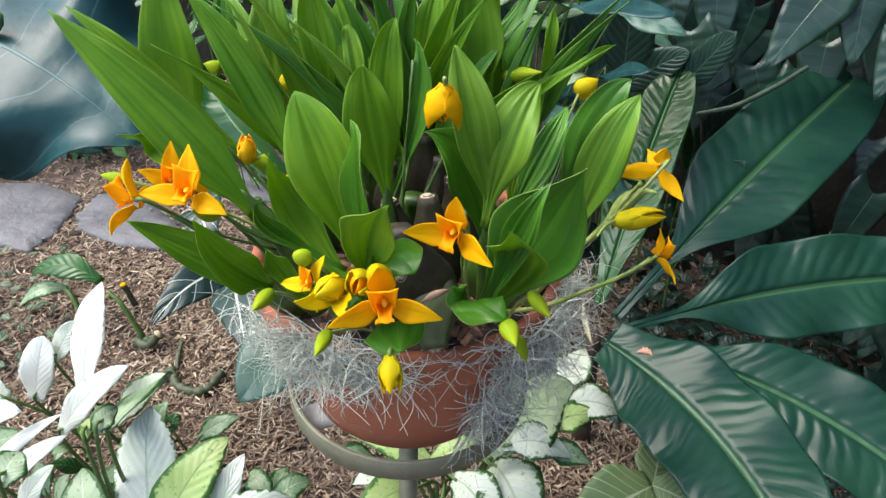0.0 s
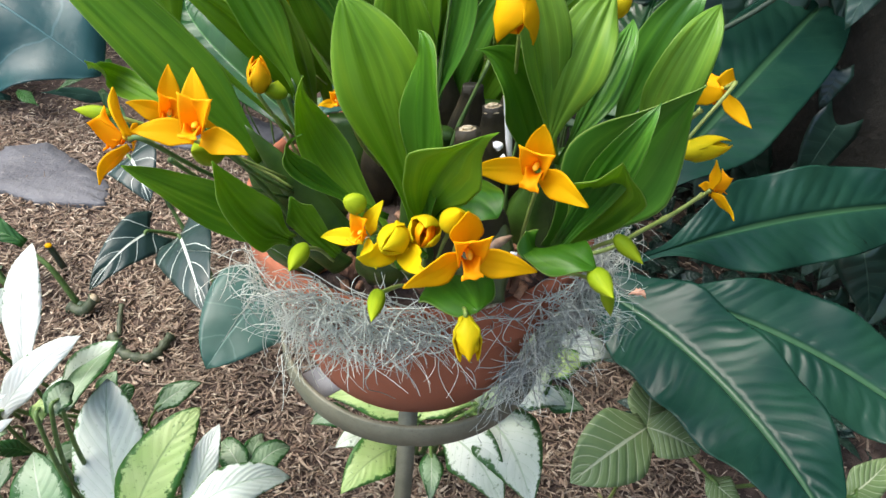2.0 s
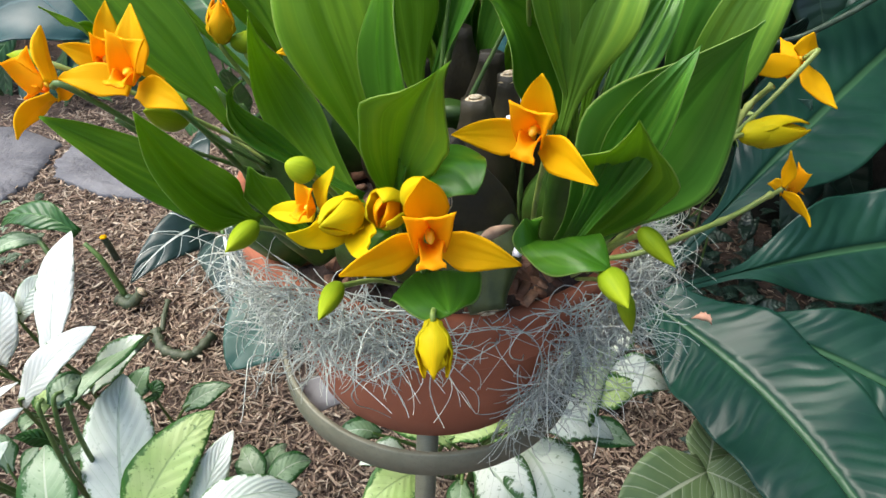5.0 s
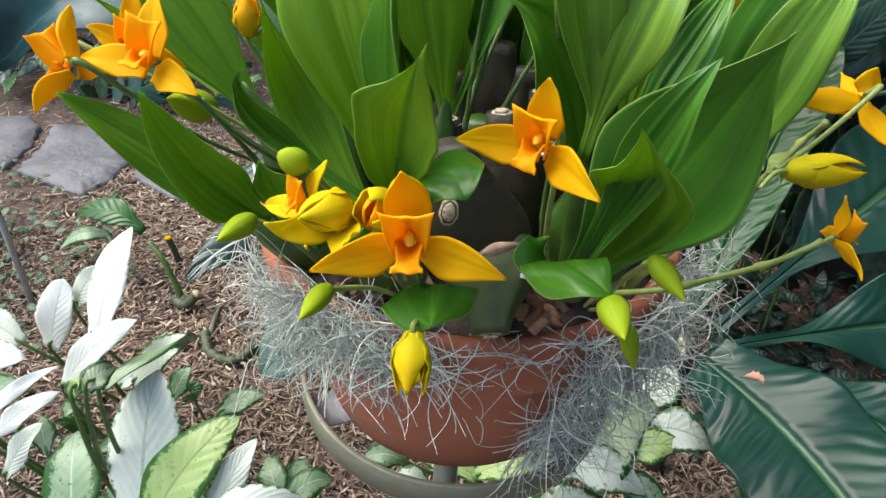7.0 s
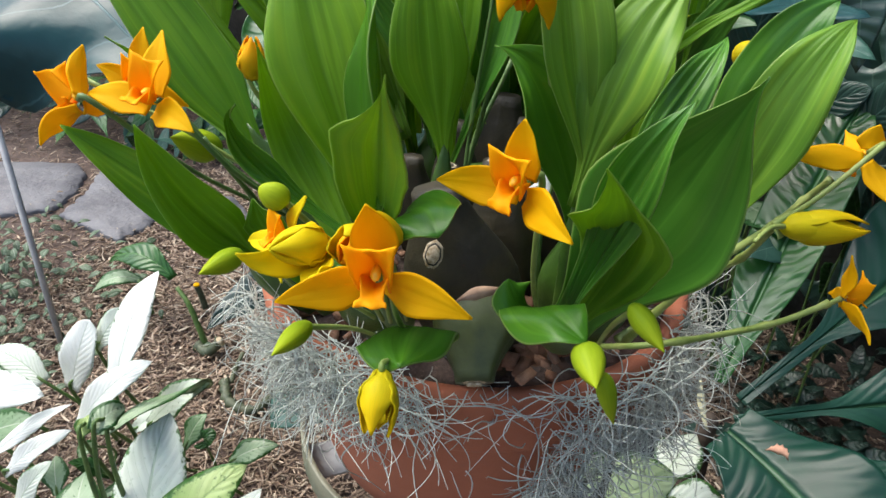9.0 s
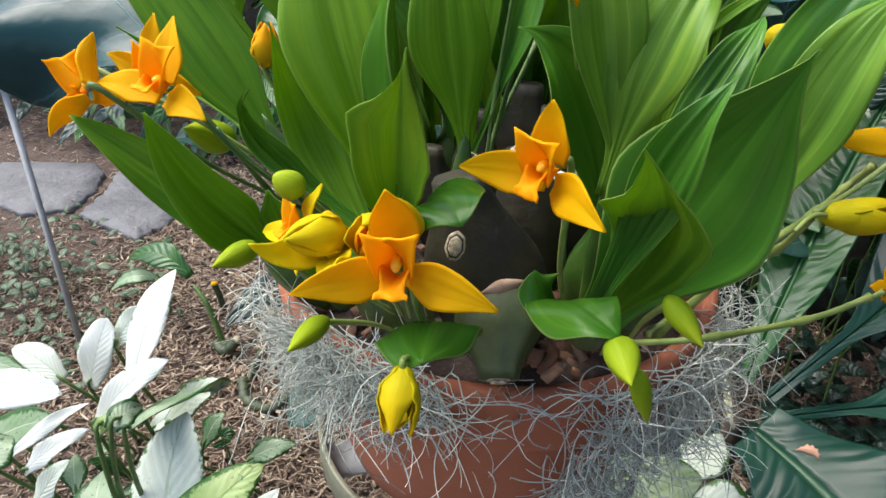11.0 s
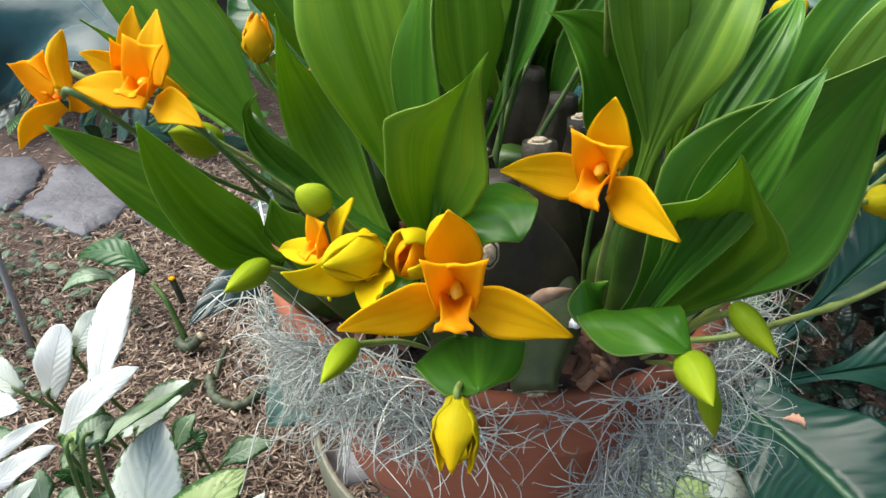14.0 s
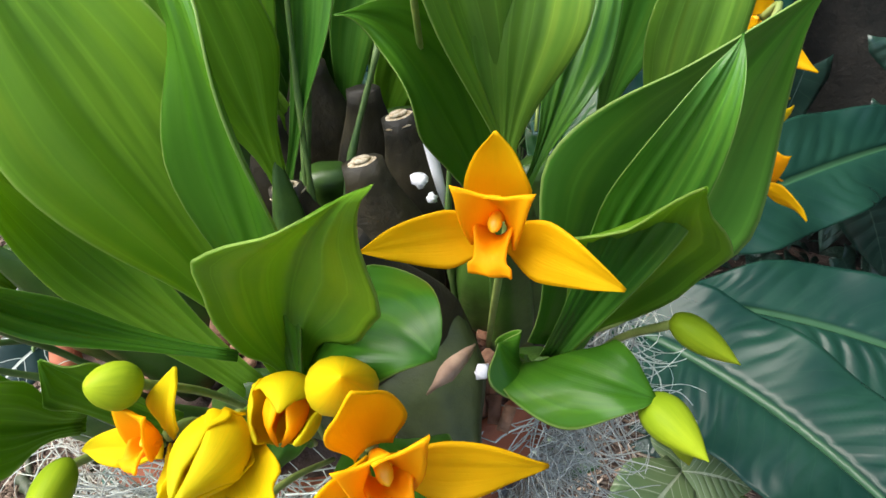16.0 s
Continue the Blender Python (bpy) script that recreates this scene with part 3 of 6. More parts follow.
def stone(name, outline, seed, parent):
    """An irregular flat slab of slate with chipped edges, laid along an outline on the ground."""
    rnd = random.Random(seed)
    bm = bmesh.new()
    centre = sum((Vector(q) for q in outline), Vector((0, 0))) / len(outline)
    outer = [Vector(q) - centre for q in outline]
    sides = len(outer)
    fine = []
    for i in range(sides):
        a, b = Vector(outer[i]), Vector(outer[(i + 1) % sides])
        for k in range(8):
            p = a.lerp(b, k / 8)
            fine.append((p.x * (1 + rnd.uniform(-0.02, 0.02)) + 0.006 * math.sin(k * 2.1 + seed), p.y * (1 + rnd.uniform(-0.02, 0.02))))
    rows = []
    for scale, z in ((1.0, -0.03), (1.0, 0.012), (0.965, 0.02), (0.6, 0.022), (0.25, 0.021)):
        rows.append([bm.verts.new((x * scale, y * scale, z + (0.0025 * noise.noise(Vector((x * 12, y * 12, seed))) if z > 0 else 0))) for x, y in fine])
    n = len(fine)
    for lo, hi in zip(rows, rows[1:]):
        for i in range(n):
            bm.faces.new((lo[i], lo[(i + 1) % n], hi[(i + 1) % n], hi[i]))
    bm.faces.new(rows[-1])
    ob = link_mesh(name, bm, SLATE, parent)
    ob.matrix_basis = pose(centre.x, centre.y, 0.0)
    return ob


build_ground()
build_mulch()
path = tagged(thing("pavement", "path of irregular grey slate slabs in bark", "paving", kind="structure"))
for seed, outline in enumerate((
    ((-1.170, 1.900), (-1.165, 2.020), (-1.050, 2.055), (-0.910, 1.960), (-0.790, 1.860), (-0.770, 1.760), (-0.960, 1.755), (-1.130, 1.820)),
    ((-1.505, 1.890), (-1.570, 2.030), (-1.400, 2.065), (-1.205, 2.000), (-1.190, 1.880), (-1.185, 1.780), (-1.215, 1.685), (-1.370, 1.715), (-1.480, 1.740)),
    ((-1.960, 1.720), (-1.990, 1.930), (-1.680, 2.055), (-1.600, 2.000), (-1.535, 1.880), (-1.525, 1.755), (-1.640, 1.670)),
    ((-2.420, 1.640), (-2.440, 1.900), (-2.200, 1.990), (-2.020, 1.910), (-1.990, 1.720), (-2.150, 1.610)),
    ((-0.740, 2.080), (-0.760, 2.260), (-0.500, 2.310), (-0.320, 2.200), (-0.420, 2.060)),
)):
    stone("slab", outline, seed + 5, path)


def build_backing():
    """An added near-black screen behind the bed that blocks the sky, with an uneven face."""
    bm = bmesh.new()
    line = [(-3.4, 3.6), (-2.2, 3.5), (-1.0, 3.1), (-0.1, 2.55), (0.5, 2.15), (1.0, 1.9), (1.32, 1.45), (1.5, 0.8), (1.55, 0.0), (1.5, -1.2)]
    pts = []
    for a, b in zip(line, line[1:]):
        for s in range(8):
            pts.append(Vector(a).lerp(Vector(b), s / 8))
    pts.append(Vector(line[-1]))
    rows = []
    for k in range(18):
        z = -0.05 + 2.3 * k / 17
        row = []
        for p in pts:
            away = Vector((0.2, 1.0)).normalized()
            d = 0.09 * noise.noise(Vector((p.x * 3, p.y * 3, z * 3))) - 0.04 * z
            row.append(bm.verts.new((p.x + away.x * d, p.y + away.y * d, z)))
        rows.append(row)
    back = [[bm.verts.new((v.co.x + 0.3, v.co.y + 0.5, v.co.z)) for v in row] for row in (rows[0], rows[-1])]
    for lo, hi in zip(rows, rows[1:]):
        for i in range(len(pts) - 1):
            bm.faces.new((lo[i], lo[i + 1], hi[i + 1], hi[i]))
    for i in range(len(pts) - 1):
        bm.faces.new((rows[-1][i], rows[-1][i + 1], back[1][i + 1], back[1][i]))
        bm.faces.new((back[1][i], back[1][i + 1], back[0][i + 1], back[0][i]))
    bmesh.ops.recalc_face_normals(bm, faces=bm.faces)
    return tagged(link_mesh("backdrop", bm, DARK_BACKING), "near-black backing added behind the climbing plants to block sky", "bank", kind="structure")


build_backing()

# ---- pot, stand and orchid ----
def build_pot():
    pot = thing("flower_pot", "wide terracotta pot standing in a metal ring stand", "pot")
    bm = bmesh.new()
    turned(bm, [(0.0005, 0.0), (0.112, 0.0), (0.121, 0.004), (0.128, 0.014), (0.150, 0.10), (0.163, 0.160), (0.166, 0.166), (0.155, 0.166), (0.140, 0.10), (0.118, 0.02), (0.0005, 0.018)], POT)
    part("body", bm, TERRACOTTA, pot)
    bm = bmesh.new()
    turned(bm, [(0.1655, 0.158), (0.174, 0.160), (0.1765, 0.165), (0.180, 0.210), (0.1785, 0.216), (0.174, 0.2185), (0.168, 0.2165), (0.165, 0.210), (0.157, 0.163)], POT)
    part("rim", bm, TERRACOTTA, pot)
    return pot


def build_stand():
    stand = thing("plant_stand", "olive grey metal ring stand on a single post", "plant stand")
    c = POT
    bm = bmesh.new()
    turned(bm, [(0.1535, -0.006), (0.1575, -0.006), (0.158, -0.0055), (0.158, 0.0255), (0.1575, 0.026), (0.1535, 0.026), (0.153, 0.0255), (0.153, -0.0055)], c, 96)
    part("ring", bm, METAL, stand)
    for a in (217, 337, 97):
        bm = bmesh.new()
        m = Matrix.Translation((c.x, c.y, c.z - 0.0045)) @ pose(0, 0, 0, 0, 0, a) @ pose(0.0845, 0, 0)
        slab(bm, m, (0.136, 0.042, 0.005), 0.0012)
        part("support_arm", bm, GREY_METAL, stand, "flat grey support arm")
    bm = bmesh.new()
    turned(bm, [(0.0005, -0.075), (0.014, -0.075), (0.016, -0.070), (0.013, -0.055), (0.013, -0.045), (0.020, -0.035), (0.030, -0.012), (0.030, -0.0075), (0.0005, -0.0075)], c, 28)
    part("hub", bm, METAL, stand)
    bm = bmesh.new()
    slab(bm, Matrix.Translation((c.x, c.y, (c.z - 0.07 + 0.012) / 2)), (0.026, 0.026, c.z - 0.082), 0.002)
    part("post", bm, METAL, stand)
    bm = bmesh.new()
    turned(bm, [(0.0005, -0.01), (0.13, -0.01), (0.13, 0.008), (0.126, 0.012), (0.0005, 0.014)], (c.x, c.y, 0.0), 40)
    part("foot_plate", bm, METAL, stand)
    return stand


def build_bark():
    """The rough bark the orchid grows in, mounded a little over the rim."""
    rnd = random.Random(21)
    bed = thing("potting_bark", "coarse brown bark filling the pot under the orchid", "bark")
    bm = bmesh.new()
    rows = []
    for k in range(9):
        r = 0.163 * k / 8 + 0.0005
        rows.append([bm.verts.new((POT.x + r * math.cos(0.19635 * i), POT.y + r * math.sin(0.19635 * i), POT.z + 0.205 + 0.025 * (1 - (k / 8) ** 2) + 0.006 * noise.noise(Vector((i * 0.7, k * 0.8, 1))))) for i in range(32)])
    low = [bm.verts.new((v.co.x, v.co.y, POT.z + 0.15)) for v in rows[-1]]
    rows.append(low)
    for lo, hi in zip(rows, rows[1:]):
        for i in range(32):
            bm.faces.new((lo[i], hi[i], hi[(i + 1) % 32], lo[(i + 1) % 32]))
    bm.faces.new(low)
    part("bed", bm, SOIL, bed)
    bm = bmesh.new()
    for k in range(330):
        a, r = rnd.uniform(0, 6.2832), 0.158 * math.sqrt(rnd.random())
        z = POT.z + 0.207 + 0.025 * (1 - (r / 0.163) ** 2) + rnd.uniform(0, 0.006)
        m = pose(POT.x + r * math.cos(a), POT.y + r * math.sin(a), z, rnd.gauss(0, 30), rnd.gauss(0, 30), rnd.uniform(0, 360))
        s = rnd.uniform(0.008, 0.02)
        slab(bm, m, (s, s * rnd.uniform(0.4, 0.8), s * rnd.uniform(0.2, 0.4)))
    for k in range(46):
        m = pose(0.172 + rnd.gauss(0, 0.012), 0.608 + rnd.gauss(0, 0.014), 0.897 + rnd.uniform(0, 0.012), rnd.gauss(0, 35), rnd.gauss(0, 35), rnd.uniform(0, 360))
        s = rnd.uniform(0.008, 0.018)
        slab(bm, m, (s, s * rnd.uniform(0.4, 0.8), s * rnd.uniform(0.2, 0.4)))
    tagged(part("bark_chip", bm, BARK, bed, "loose pieces of red-brown bark"), kind="stuff")
    return bed


build_pot()
build_stand()
build_bark()

orchid = thing("orchid_plant", "large yellow-flowered orchid with pleated green leaves in a pot", "orchid")
LEAF_COUNT = [0]


def leaf(base, mid, tip, width, face=(0, -1, 0.25), mat=None, label="", **kw):
    LEAF_COUNT[0] += 1
    bm = bmesh.new()
    args = dict(fold=0.22, cup=0.05, pleat=0.0010, ribs=(2.5, 3.2, 4)[LEAF_COUNT[0] % 3], wave=0.004, waves=1.6, nu=28, nv=24, seed=LEAF_COUNT[0])
    args.update(kw)
    blade(bm, base, mid, tip, width, face, **args)
    return part("leaf", bm, mat or ORCHID, orchid, label)


# shoot in front, left of the middle
leaf((0.094, 0.552, 0.985), (0.069, 0.552, 1.086), (0.041, 0.576, 1.141), 0.055, (0.15, -1, 0.35), ORCHID, shape=shape_tall, fold=0.30)
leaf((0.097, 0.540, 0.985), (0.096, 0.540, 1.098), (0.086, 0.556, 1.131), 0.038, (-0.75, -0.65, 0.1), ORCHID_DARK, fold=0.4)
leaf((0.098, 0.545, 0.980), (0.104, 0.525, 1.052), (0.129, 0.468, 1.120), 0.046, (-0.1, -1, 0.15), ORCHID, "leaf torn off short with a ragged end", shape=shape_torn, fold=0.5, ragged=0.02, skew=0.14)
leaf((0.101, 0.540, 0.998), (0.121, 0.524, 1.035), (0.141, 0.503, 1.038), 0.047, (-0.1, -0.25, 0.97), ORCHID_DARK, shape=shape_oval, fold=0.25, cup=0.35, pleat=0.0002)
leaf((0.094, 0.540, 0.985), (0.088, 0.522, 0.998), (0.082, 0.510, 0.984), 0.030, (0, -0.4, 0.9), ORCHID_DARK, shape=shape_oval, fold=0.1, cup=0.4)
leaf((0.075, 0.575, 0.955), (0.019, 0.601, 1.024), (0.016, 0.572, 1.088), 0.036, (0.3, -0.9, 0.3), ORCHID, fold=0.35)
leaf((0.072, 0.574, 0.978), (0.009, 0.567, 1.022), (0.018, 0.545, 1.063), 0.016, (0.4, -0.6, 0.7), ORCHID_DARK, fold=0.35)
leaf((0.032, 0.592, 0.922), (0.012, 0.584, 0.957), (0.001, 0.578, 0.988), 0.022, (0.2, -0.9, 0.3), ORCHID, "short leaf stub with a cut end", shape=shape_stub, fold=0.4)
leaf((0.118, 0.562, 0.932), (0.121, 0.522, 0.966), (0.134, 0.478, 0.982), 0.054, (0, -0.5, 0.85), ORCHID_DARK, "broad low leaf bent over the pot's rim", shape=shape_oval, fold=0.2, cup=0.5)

# shoot to the right
leaf((0.196, 0.565, 0.950), (0.218, 0.553, 1.020), (0.206, 0.498, 1.086), 0.051, (-0.3, -1, 0.2), ORCHID, "leaf torn off short with a ragged end", shape=shape_torn, fold=0.4, ragged=0.02)
leaf((0.195, 0.565, 0.955), (0.219, 0.537, 1.064), (0.234, 0.541, 1.103), 0.028, (-0.5, -0.9, 0.3), ORCHID_GLOSSY, fold=0.5)
leaf((0.200, 0.572, 0.955), (0.236, 0.570, 1.046), (0.257, 0.540, 1.116), 0.082, (-0.06, -0.9, 0.42), ORCHID_GLOSSY, fold=0.25)
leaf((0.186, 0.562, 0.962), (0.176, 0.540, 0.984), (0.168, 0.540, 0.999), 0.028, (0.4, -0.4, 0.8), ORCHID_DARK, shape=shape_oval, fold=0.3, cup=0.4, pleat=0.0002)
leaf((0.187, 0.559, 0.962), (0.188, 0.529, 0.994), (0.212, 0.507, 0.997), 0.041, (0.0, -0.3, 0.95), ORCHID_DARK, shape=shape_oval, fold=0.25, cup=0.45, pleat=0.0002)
leaf((0.197, 0.620, 1.002), (0.171, 0.630, 1.104), (0.152, 0.650, 1.156), 0.039, (0.35, -1, 0.25), ORCHID_PALE, shape=shape_plicate, fold=0.35)
leaf((0.187, 0.617, 1.004), (0.202, 0.632, 1.091), (0.224, 0.660, 1.125), 0.048, (-0.25, -1, 0.3), ORCHID_PALE, shape=shape_plicate, fold=0.22)
leaf((0.203, 0.636, 0.991), (0.234, 0.655, 1.059), (0.251, 0.690, 1.092), 0.028, (-0.3, -0.9, 0.4), ORCHID_GLOSSY, shape=shape_plicate, fold=0.35)
leaf((0.257, 0.690, 0.974), (0.279, 0.690, 1.075), (0.304, 0.700, 1.117), 0.043, (-0.3, -0.9, 0.4), ORCHID_GLOSSY, shape=shape_plicate, fold=0.25)
leaf((0.267, 0.649, 0.962), (0.287, 0.655, 1.067), (0.311, 0.680, 1.112), 0.042, (-0.25, -0.85, 0.45), ORCHID_PALE, shape=shape_plicate, fold=0.28)
leaf((0.209, 0.698, 0.963), (0.213, 0.710, 1.052), (0.217, 0.720, 1.085), 0.034, (-0.1, -1, 0.3), ORCHID, shape=shape_plicate, fold=0.3)
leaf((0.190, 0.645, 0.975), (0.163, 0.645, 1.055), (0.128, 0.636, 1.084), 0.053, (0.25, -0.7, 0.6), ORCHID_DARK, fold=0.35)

# shoots to the left
leaf((-0.035, 0.657, 0.966), (-0.124, 0.672, 1.068), (-0.220, 0.700, 1.143), 0.052, (0.45, -0.8, 0.5), ORCHID, shape=shape_clasping, fold=0.25)
leaf((-0.020, 0.715, 0.955), (-0.154, 0.720, 1.086), (-0.228, 0.740, 1.133), 0.020, (0.5, -0.7, 0.6), ORCHID, shape=shape_plicate, fold=0.4)
leaf((-0.116, 0.736, 0.989), (-0.141, 0.755, 1.090), (-0.146, 0.780, 1.169), 0.059, (0.2, -1, 0.3), ORCHID, shape=shape_plicate, fold=0.25)
leaf((-0.011, 0.710, 0.999), (-0.062, 0.735, 1.091), (-0.118, 0.760, 1.153), 0.038, (0.35, -0.9, 0.35), ORCHID, shape=shape_clasping, fold=0.3)
leaf((-0.048, 0.788, 1.023), (-0.050, 0.800, 1.103), (-0.056, 0.820, 1.159), 0.047, (0.1, -1, 0.3), ORCHID_PALE, shape=shape_clasping, fold=0.3)
leaf((-0.092, 0.798, 1.009), (-0.103, 0.810, 1.090), (-0.105, 0.830, 1.142), 0.027, (0.1, -1, 0.3), ORCHID_GLOSSY, shape=shape_plicate, fold=0.35)
leaf((-0.004, 0.592, 0.935), (-0.056, 0.566, 0.988), (-0.101, 0.548, 1.029), 0.036, (0.35, -0.6, 0.7), ORCHID, shape=shape_clasping, fold=0.3)
leaf((-0.004, 0.588, 0.938), (-0.024, 0.552, 0.992), (-0.037, 0.534, 1.046), 0.036, (0.45, -0.7, 0.5), ORCHID, shape=shape_clasping, fold=0.4)
leaf((-0.080, 0.680, 0.975), (-0.194, 0.777, 0.963), (-0.164, 0.664, 1.041), 0.030, (0.2, -0.7, 0.7), ORCHID, fold=0.3)
leaf((0.010, 0.700, 0.955), (-0.113, 0.800, 1.002), (-0.129, 0.830, 1.035), 0.060, (0.1, -1, 0.2), BIRDNEST_LIGHT, fold=0.15, pleat=0.0)

# shoots behind
leaf((0.030, 0.770, 0.955), (-0.028, 0.830, 1.066), (-0.003, 0.870, 1.113), 0.048, (-0.3, -0.9, 0.4), ORCHID_PALE, fold=0.3)
leaf((0.092, 0.680, 0.974), (0.075, 0.680, 1.070), (0.069, 0.685, 1.119), 0.051, (0.1, -1, 0.3), ORCHID, shape=shape_plicate, fold=0.2)
leaf((0.090, 0.689, 0.971), (0.120, 0.695, 1.083), (0.111, 0.710, 1.136), 0.026, (-0.5, -0.8, 0.45), ORCHID_GLOSSY, shape=shape_plicate, fold=0.3)
leaf((0.090, 0.699, 0.965), (0.086, 0.705, 1.093), (0.093, 0.725, 1.149), 0.036, (0.0, -1, 0.3), ORCHID, shape=shape_plicate, fold=0.35)
leaf((0.235, 0.798, 1.028), (0.236, 0.810, 1.101), (0.238, 0.820, 1.139), 0.015, (0.3, -1, 0.3), ORCHID, shape=shape_plicate, fold=0.45)
leaf((0.204, 0.790, 1.029), (0.259, 0.790, 1.084), (0.301, 0.800, 1.110), 0.012, (-0.2, -0.6, 0.8), ORCHID, shape=shape_plicate, fold=0.35)
leaf((0.126, 0.817, 1.031), (0.183, 0.830, 1.095), (0.212, 0.850, 1.140), 0.023, (-0.3, -0.7, 0.6), ORCHID_GLOSSY, shape=shape_plicate, fold=0.35)
leaf((0.171, 0.798, 1.023), (0.162, 0.810, 1.111), (0.154, 0.830, 1.160), 0.054, (0.0, -1, 0.3), ORCHID, shape=shape_plicate, fold=0.25)
leaf((0.053, 0.758, 1.031), (0.042, 0.770, 1.097), (0.033, 0.780, 1.118), 0.021, (0.1, -1, 0.3), ORCHID_PALE, shape=shape_plicate, fold=0.4)
leaf((0.021, 0.778, 1.020), (0.000, 0.790, 1.104), (-0.006, 0.800, 1.156), 0.037, (0.2, -1, 0.3), ORCHID, shape=shape_plicate, fold=0.3)
leaf((0.099, 0.817, 1.031), (0.111, 0.830, 1.109), (0.118, 0.850, 1.150), 0.031, (-0.1, -1, 0.3), ORCHID, shape=shape_plicate, fold=0.3)
leaf((0.095, 0.780, 0.960), (0.020, 0.840, 1.081), (0.038, 0.870, 1.128), 0.055, (-0.2, -1, 0.3), ORCHID, fold=0.3)
leaf((0.060, 0.800, 0.950), (-0.024, 0.880, 1.083), (-0.058, 0.920, 1.113), 0.055, (0.1, -1, 0.3), ORCHID, fold=0.3)
leaf((-0.010, 0.800, 0.950), (-0.115, 0.870, 1.067), (-0.132, 0.920, 1.115), 0.055, (0.15, -1, 0.3), ORCHID_PALE, fold=0.3)


# crowded narrow leaves of the rear shoots
rear = random.Random(77)
for n in range(34):
    a = radians(rear.uniform(20, 175))
    r = rear.uniform(0.03, 0.13)
    bx, by = POT.x + 0.01 + r * math.cos(a), POT.y + 0.02 + r * math.sin(a) * 0.8
    lean = Vector((rear.uniform(-0.5, 0.5) + 0.45 * math.cos(a), rear.uniform(-0.25, 0.35), 1.0)).normalized()
    size = rear.uniform(0.19, 0.29)
    base = Vector((bx, by, 0.93))
    tip = base + lean * size
    mid = (base + tip) / 2 + Vector((-lean.x * 0.04, -0.015, 0.015))
    leaf(base, mid, tip, rear.uniform(0.026, 0.042), (rear.uniform(-0.6, 0.6), -1, 0.3), rear.choice((ORCHID, ORCHID_GLOSSY, ORCHID_PALE, ORCHID_GLOSSY)), fold=rear.uniform(0.2, 0.5), nu=20, nv=16)


def pseudobulb(base, tip, radius, scar=True, label="", old=False, facing=None, scar_at=None):
    bm = bmesh.new()
    loft(bm, base, tip, radius, bulb_outline, 36, 14, 7, 0.035, flat=0.62)
    # old picks the bulb colour that has the shade put in
    b = part("pseudobulb", bm, BULB_DARK if old else BULB if scar else BULB_GREEN, orchid, label)
    if facing:
        at, d = Vector(scar_at or tip), Vector(facing).normalized()
        for k, (rr, mat) in enumerate(((0.0080, SCAR), (0.0066, BULB_DARK), (0.0054, SCAR))):
            bm = bmesh.new()
            loft(bm, at + d * (0.001 + 0.0009 * k), at + d * (0.0022 + 0.0009 * k), rr, lambda v: 1.0 - 0.15 * v * v, 20, 3, 7, 0.04, flat=0.68, face=(1, 0, 0))
            part("scar", bm, mat, b, "oval papery scar where a leaf dropped")
    elif scar:
        d = (Vector(tip) - Vector(base)).normalized()
        bm = bmesh.new()
        loft(bm, Vector(tip) - d * 0.006, Vector(tip) - d * 0.0006, 0.0076, lambda v: 1.0 - 0.25 * v, 16, 4, flat=0.62)
        part("scar_base", bm, BULB_DARK, b)
        for k, (rr, lift) in enumerate(((0.0098, -0.0044), (0.0080, -0.0012), (0.0048, 0.0008))):
            bm = bmesh.new()
            at = Vector(tip) + d * lift
            loft(bm, at, at + d * 0.0013, rr, lambda v: 1.0 - 0.12 * v * v, 16, 3, 5, 0.05, flat=0.62)
            part("scar", bm, SCAR, b, "pale papery scar where a leaf dropped")
    return b


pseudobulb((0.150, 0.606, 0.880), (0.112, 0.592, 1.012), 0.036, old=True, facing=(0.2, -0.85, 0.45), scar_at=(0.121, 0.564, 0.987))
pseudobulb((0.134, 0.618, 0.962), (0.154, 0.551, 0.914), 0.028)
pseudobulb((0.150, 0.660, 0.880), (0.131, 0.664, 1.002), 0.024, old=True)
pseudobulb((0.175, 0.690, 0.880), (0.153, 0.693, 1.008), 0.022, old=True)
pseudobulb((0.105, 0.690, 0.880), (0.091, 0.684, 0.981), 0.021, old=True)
pseudobulb((0.096, 0.590, 0.900), (0.094, 0.546, 0.990), 0.012, False)
pseudobulb((0.196, 0.610, 0.905), (0.191, 0.558, 0.962), 0.011, False)
pseudobulb((0.205, 0.650, 0.880), (0.196, 0.640, 0.980), 0.030, False)
pseudobulb((-0.020, 0.690, 0.870), (-0.052, 0.692, 0.962), 0.020, False)
pseudobulb((0.010, 0.630, 0.870), (-0.037, 0.618, 0.920), 0.016, False)
pseudobulb((0.065, 0.620, 0.870), (0.073, 0.577, 0.958), 0.024, False)
pseudobulb((0.020, 0.740, 0.870), (0.021, 0.745, 0.958), 0.032, False)
pseudobulb((0.110, 0.740, 0.870), (0.111, 0.712, 0.968), 0.034, False)
pseudobulb((0.165, 0.780, 0.870), (0.160, 0.772, 0.966), 0.032, False)
pseudobulb((0.230, 0.720, 0.870), (0.230, 0.700, 0.962), 0.030, False)
pseudobulb((0.060, 0.810, 0.870), (0.050, 0.800, 0.958), 0.032, False)

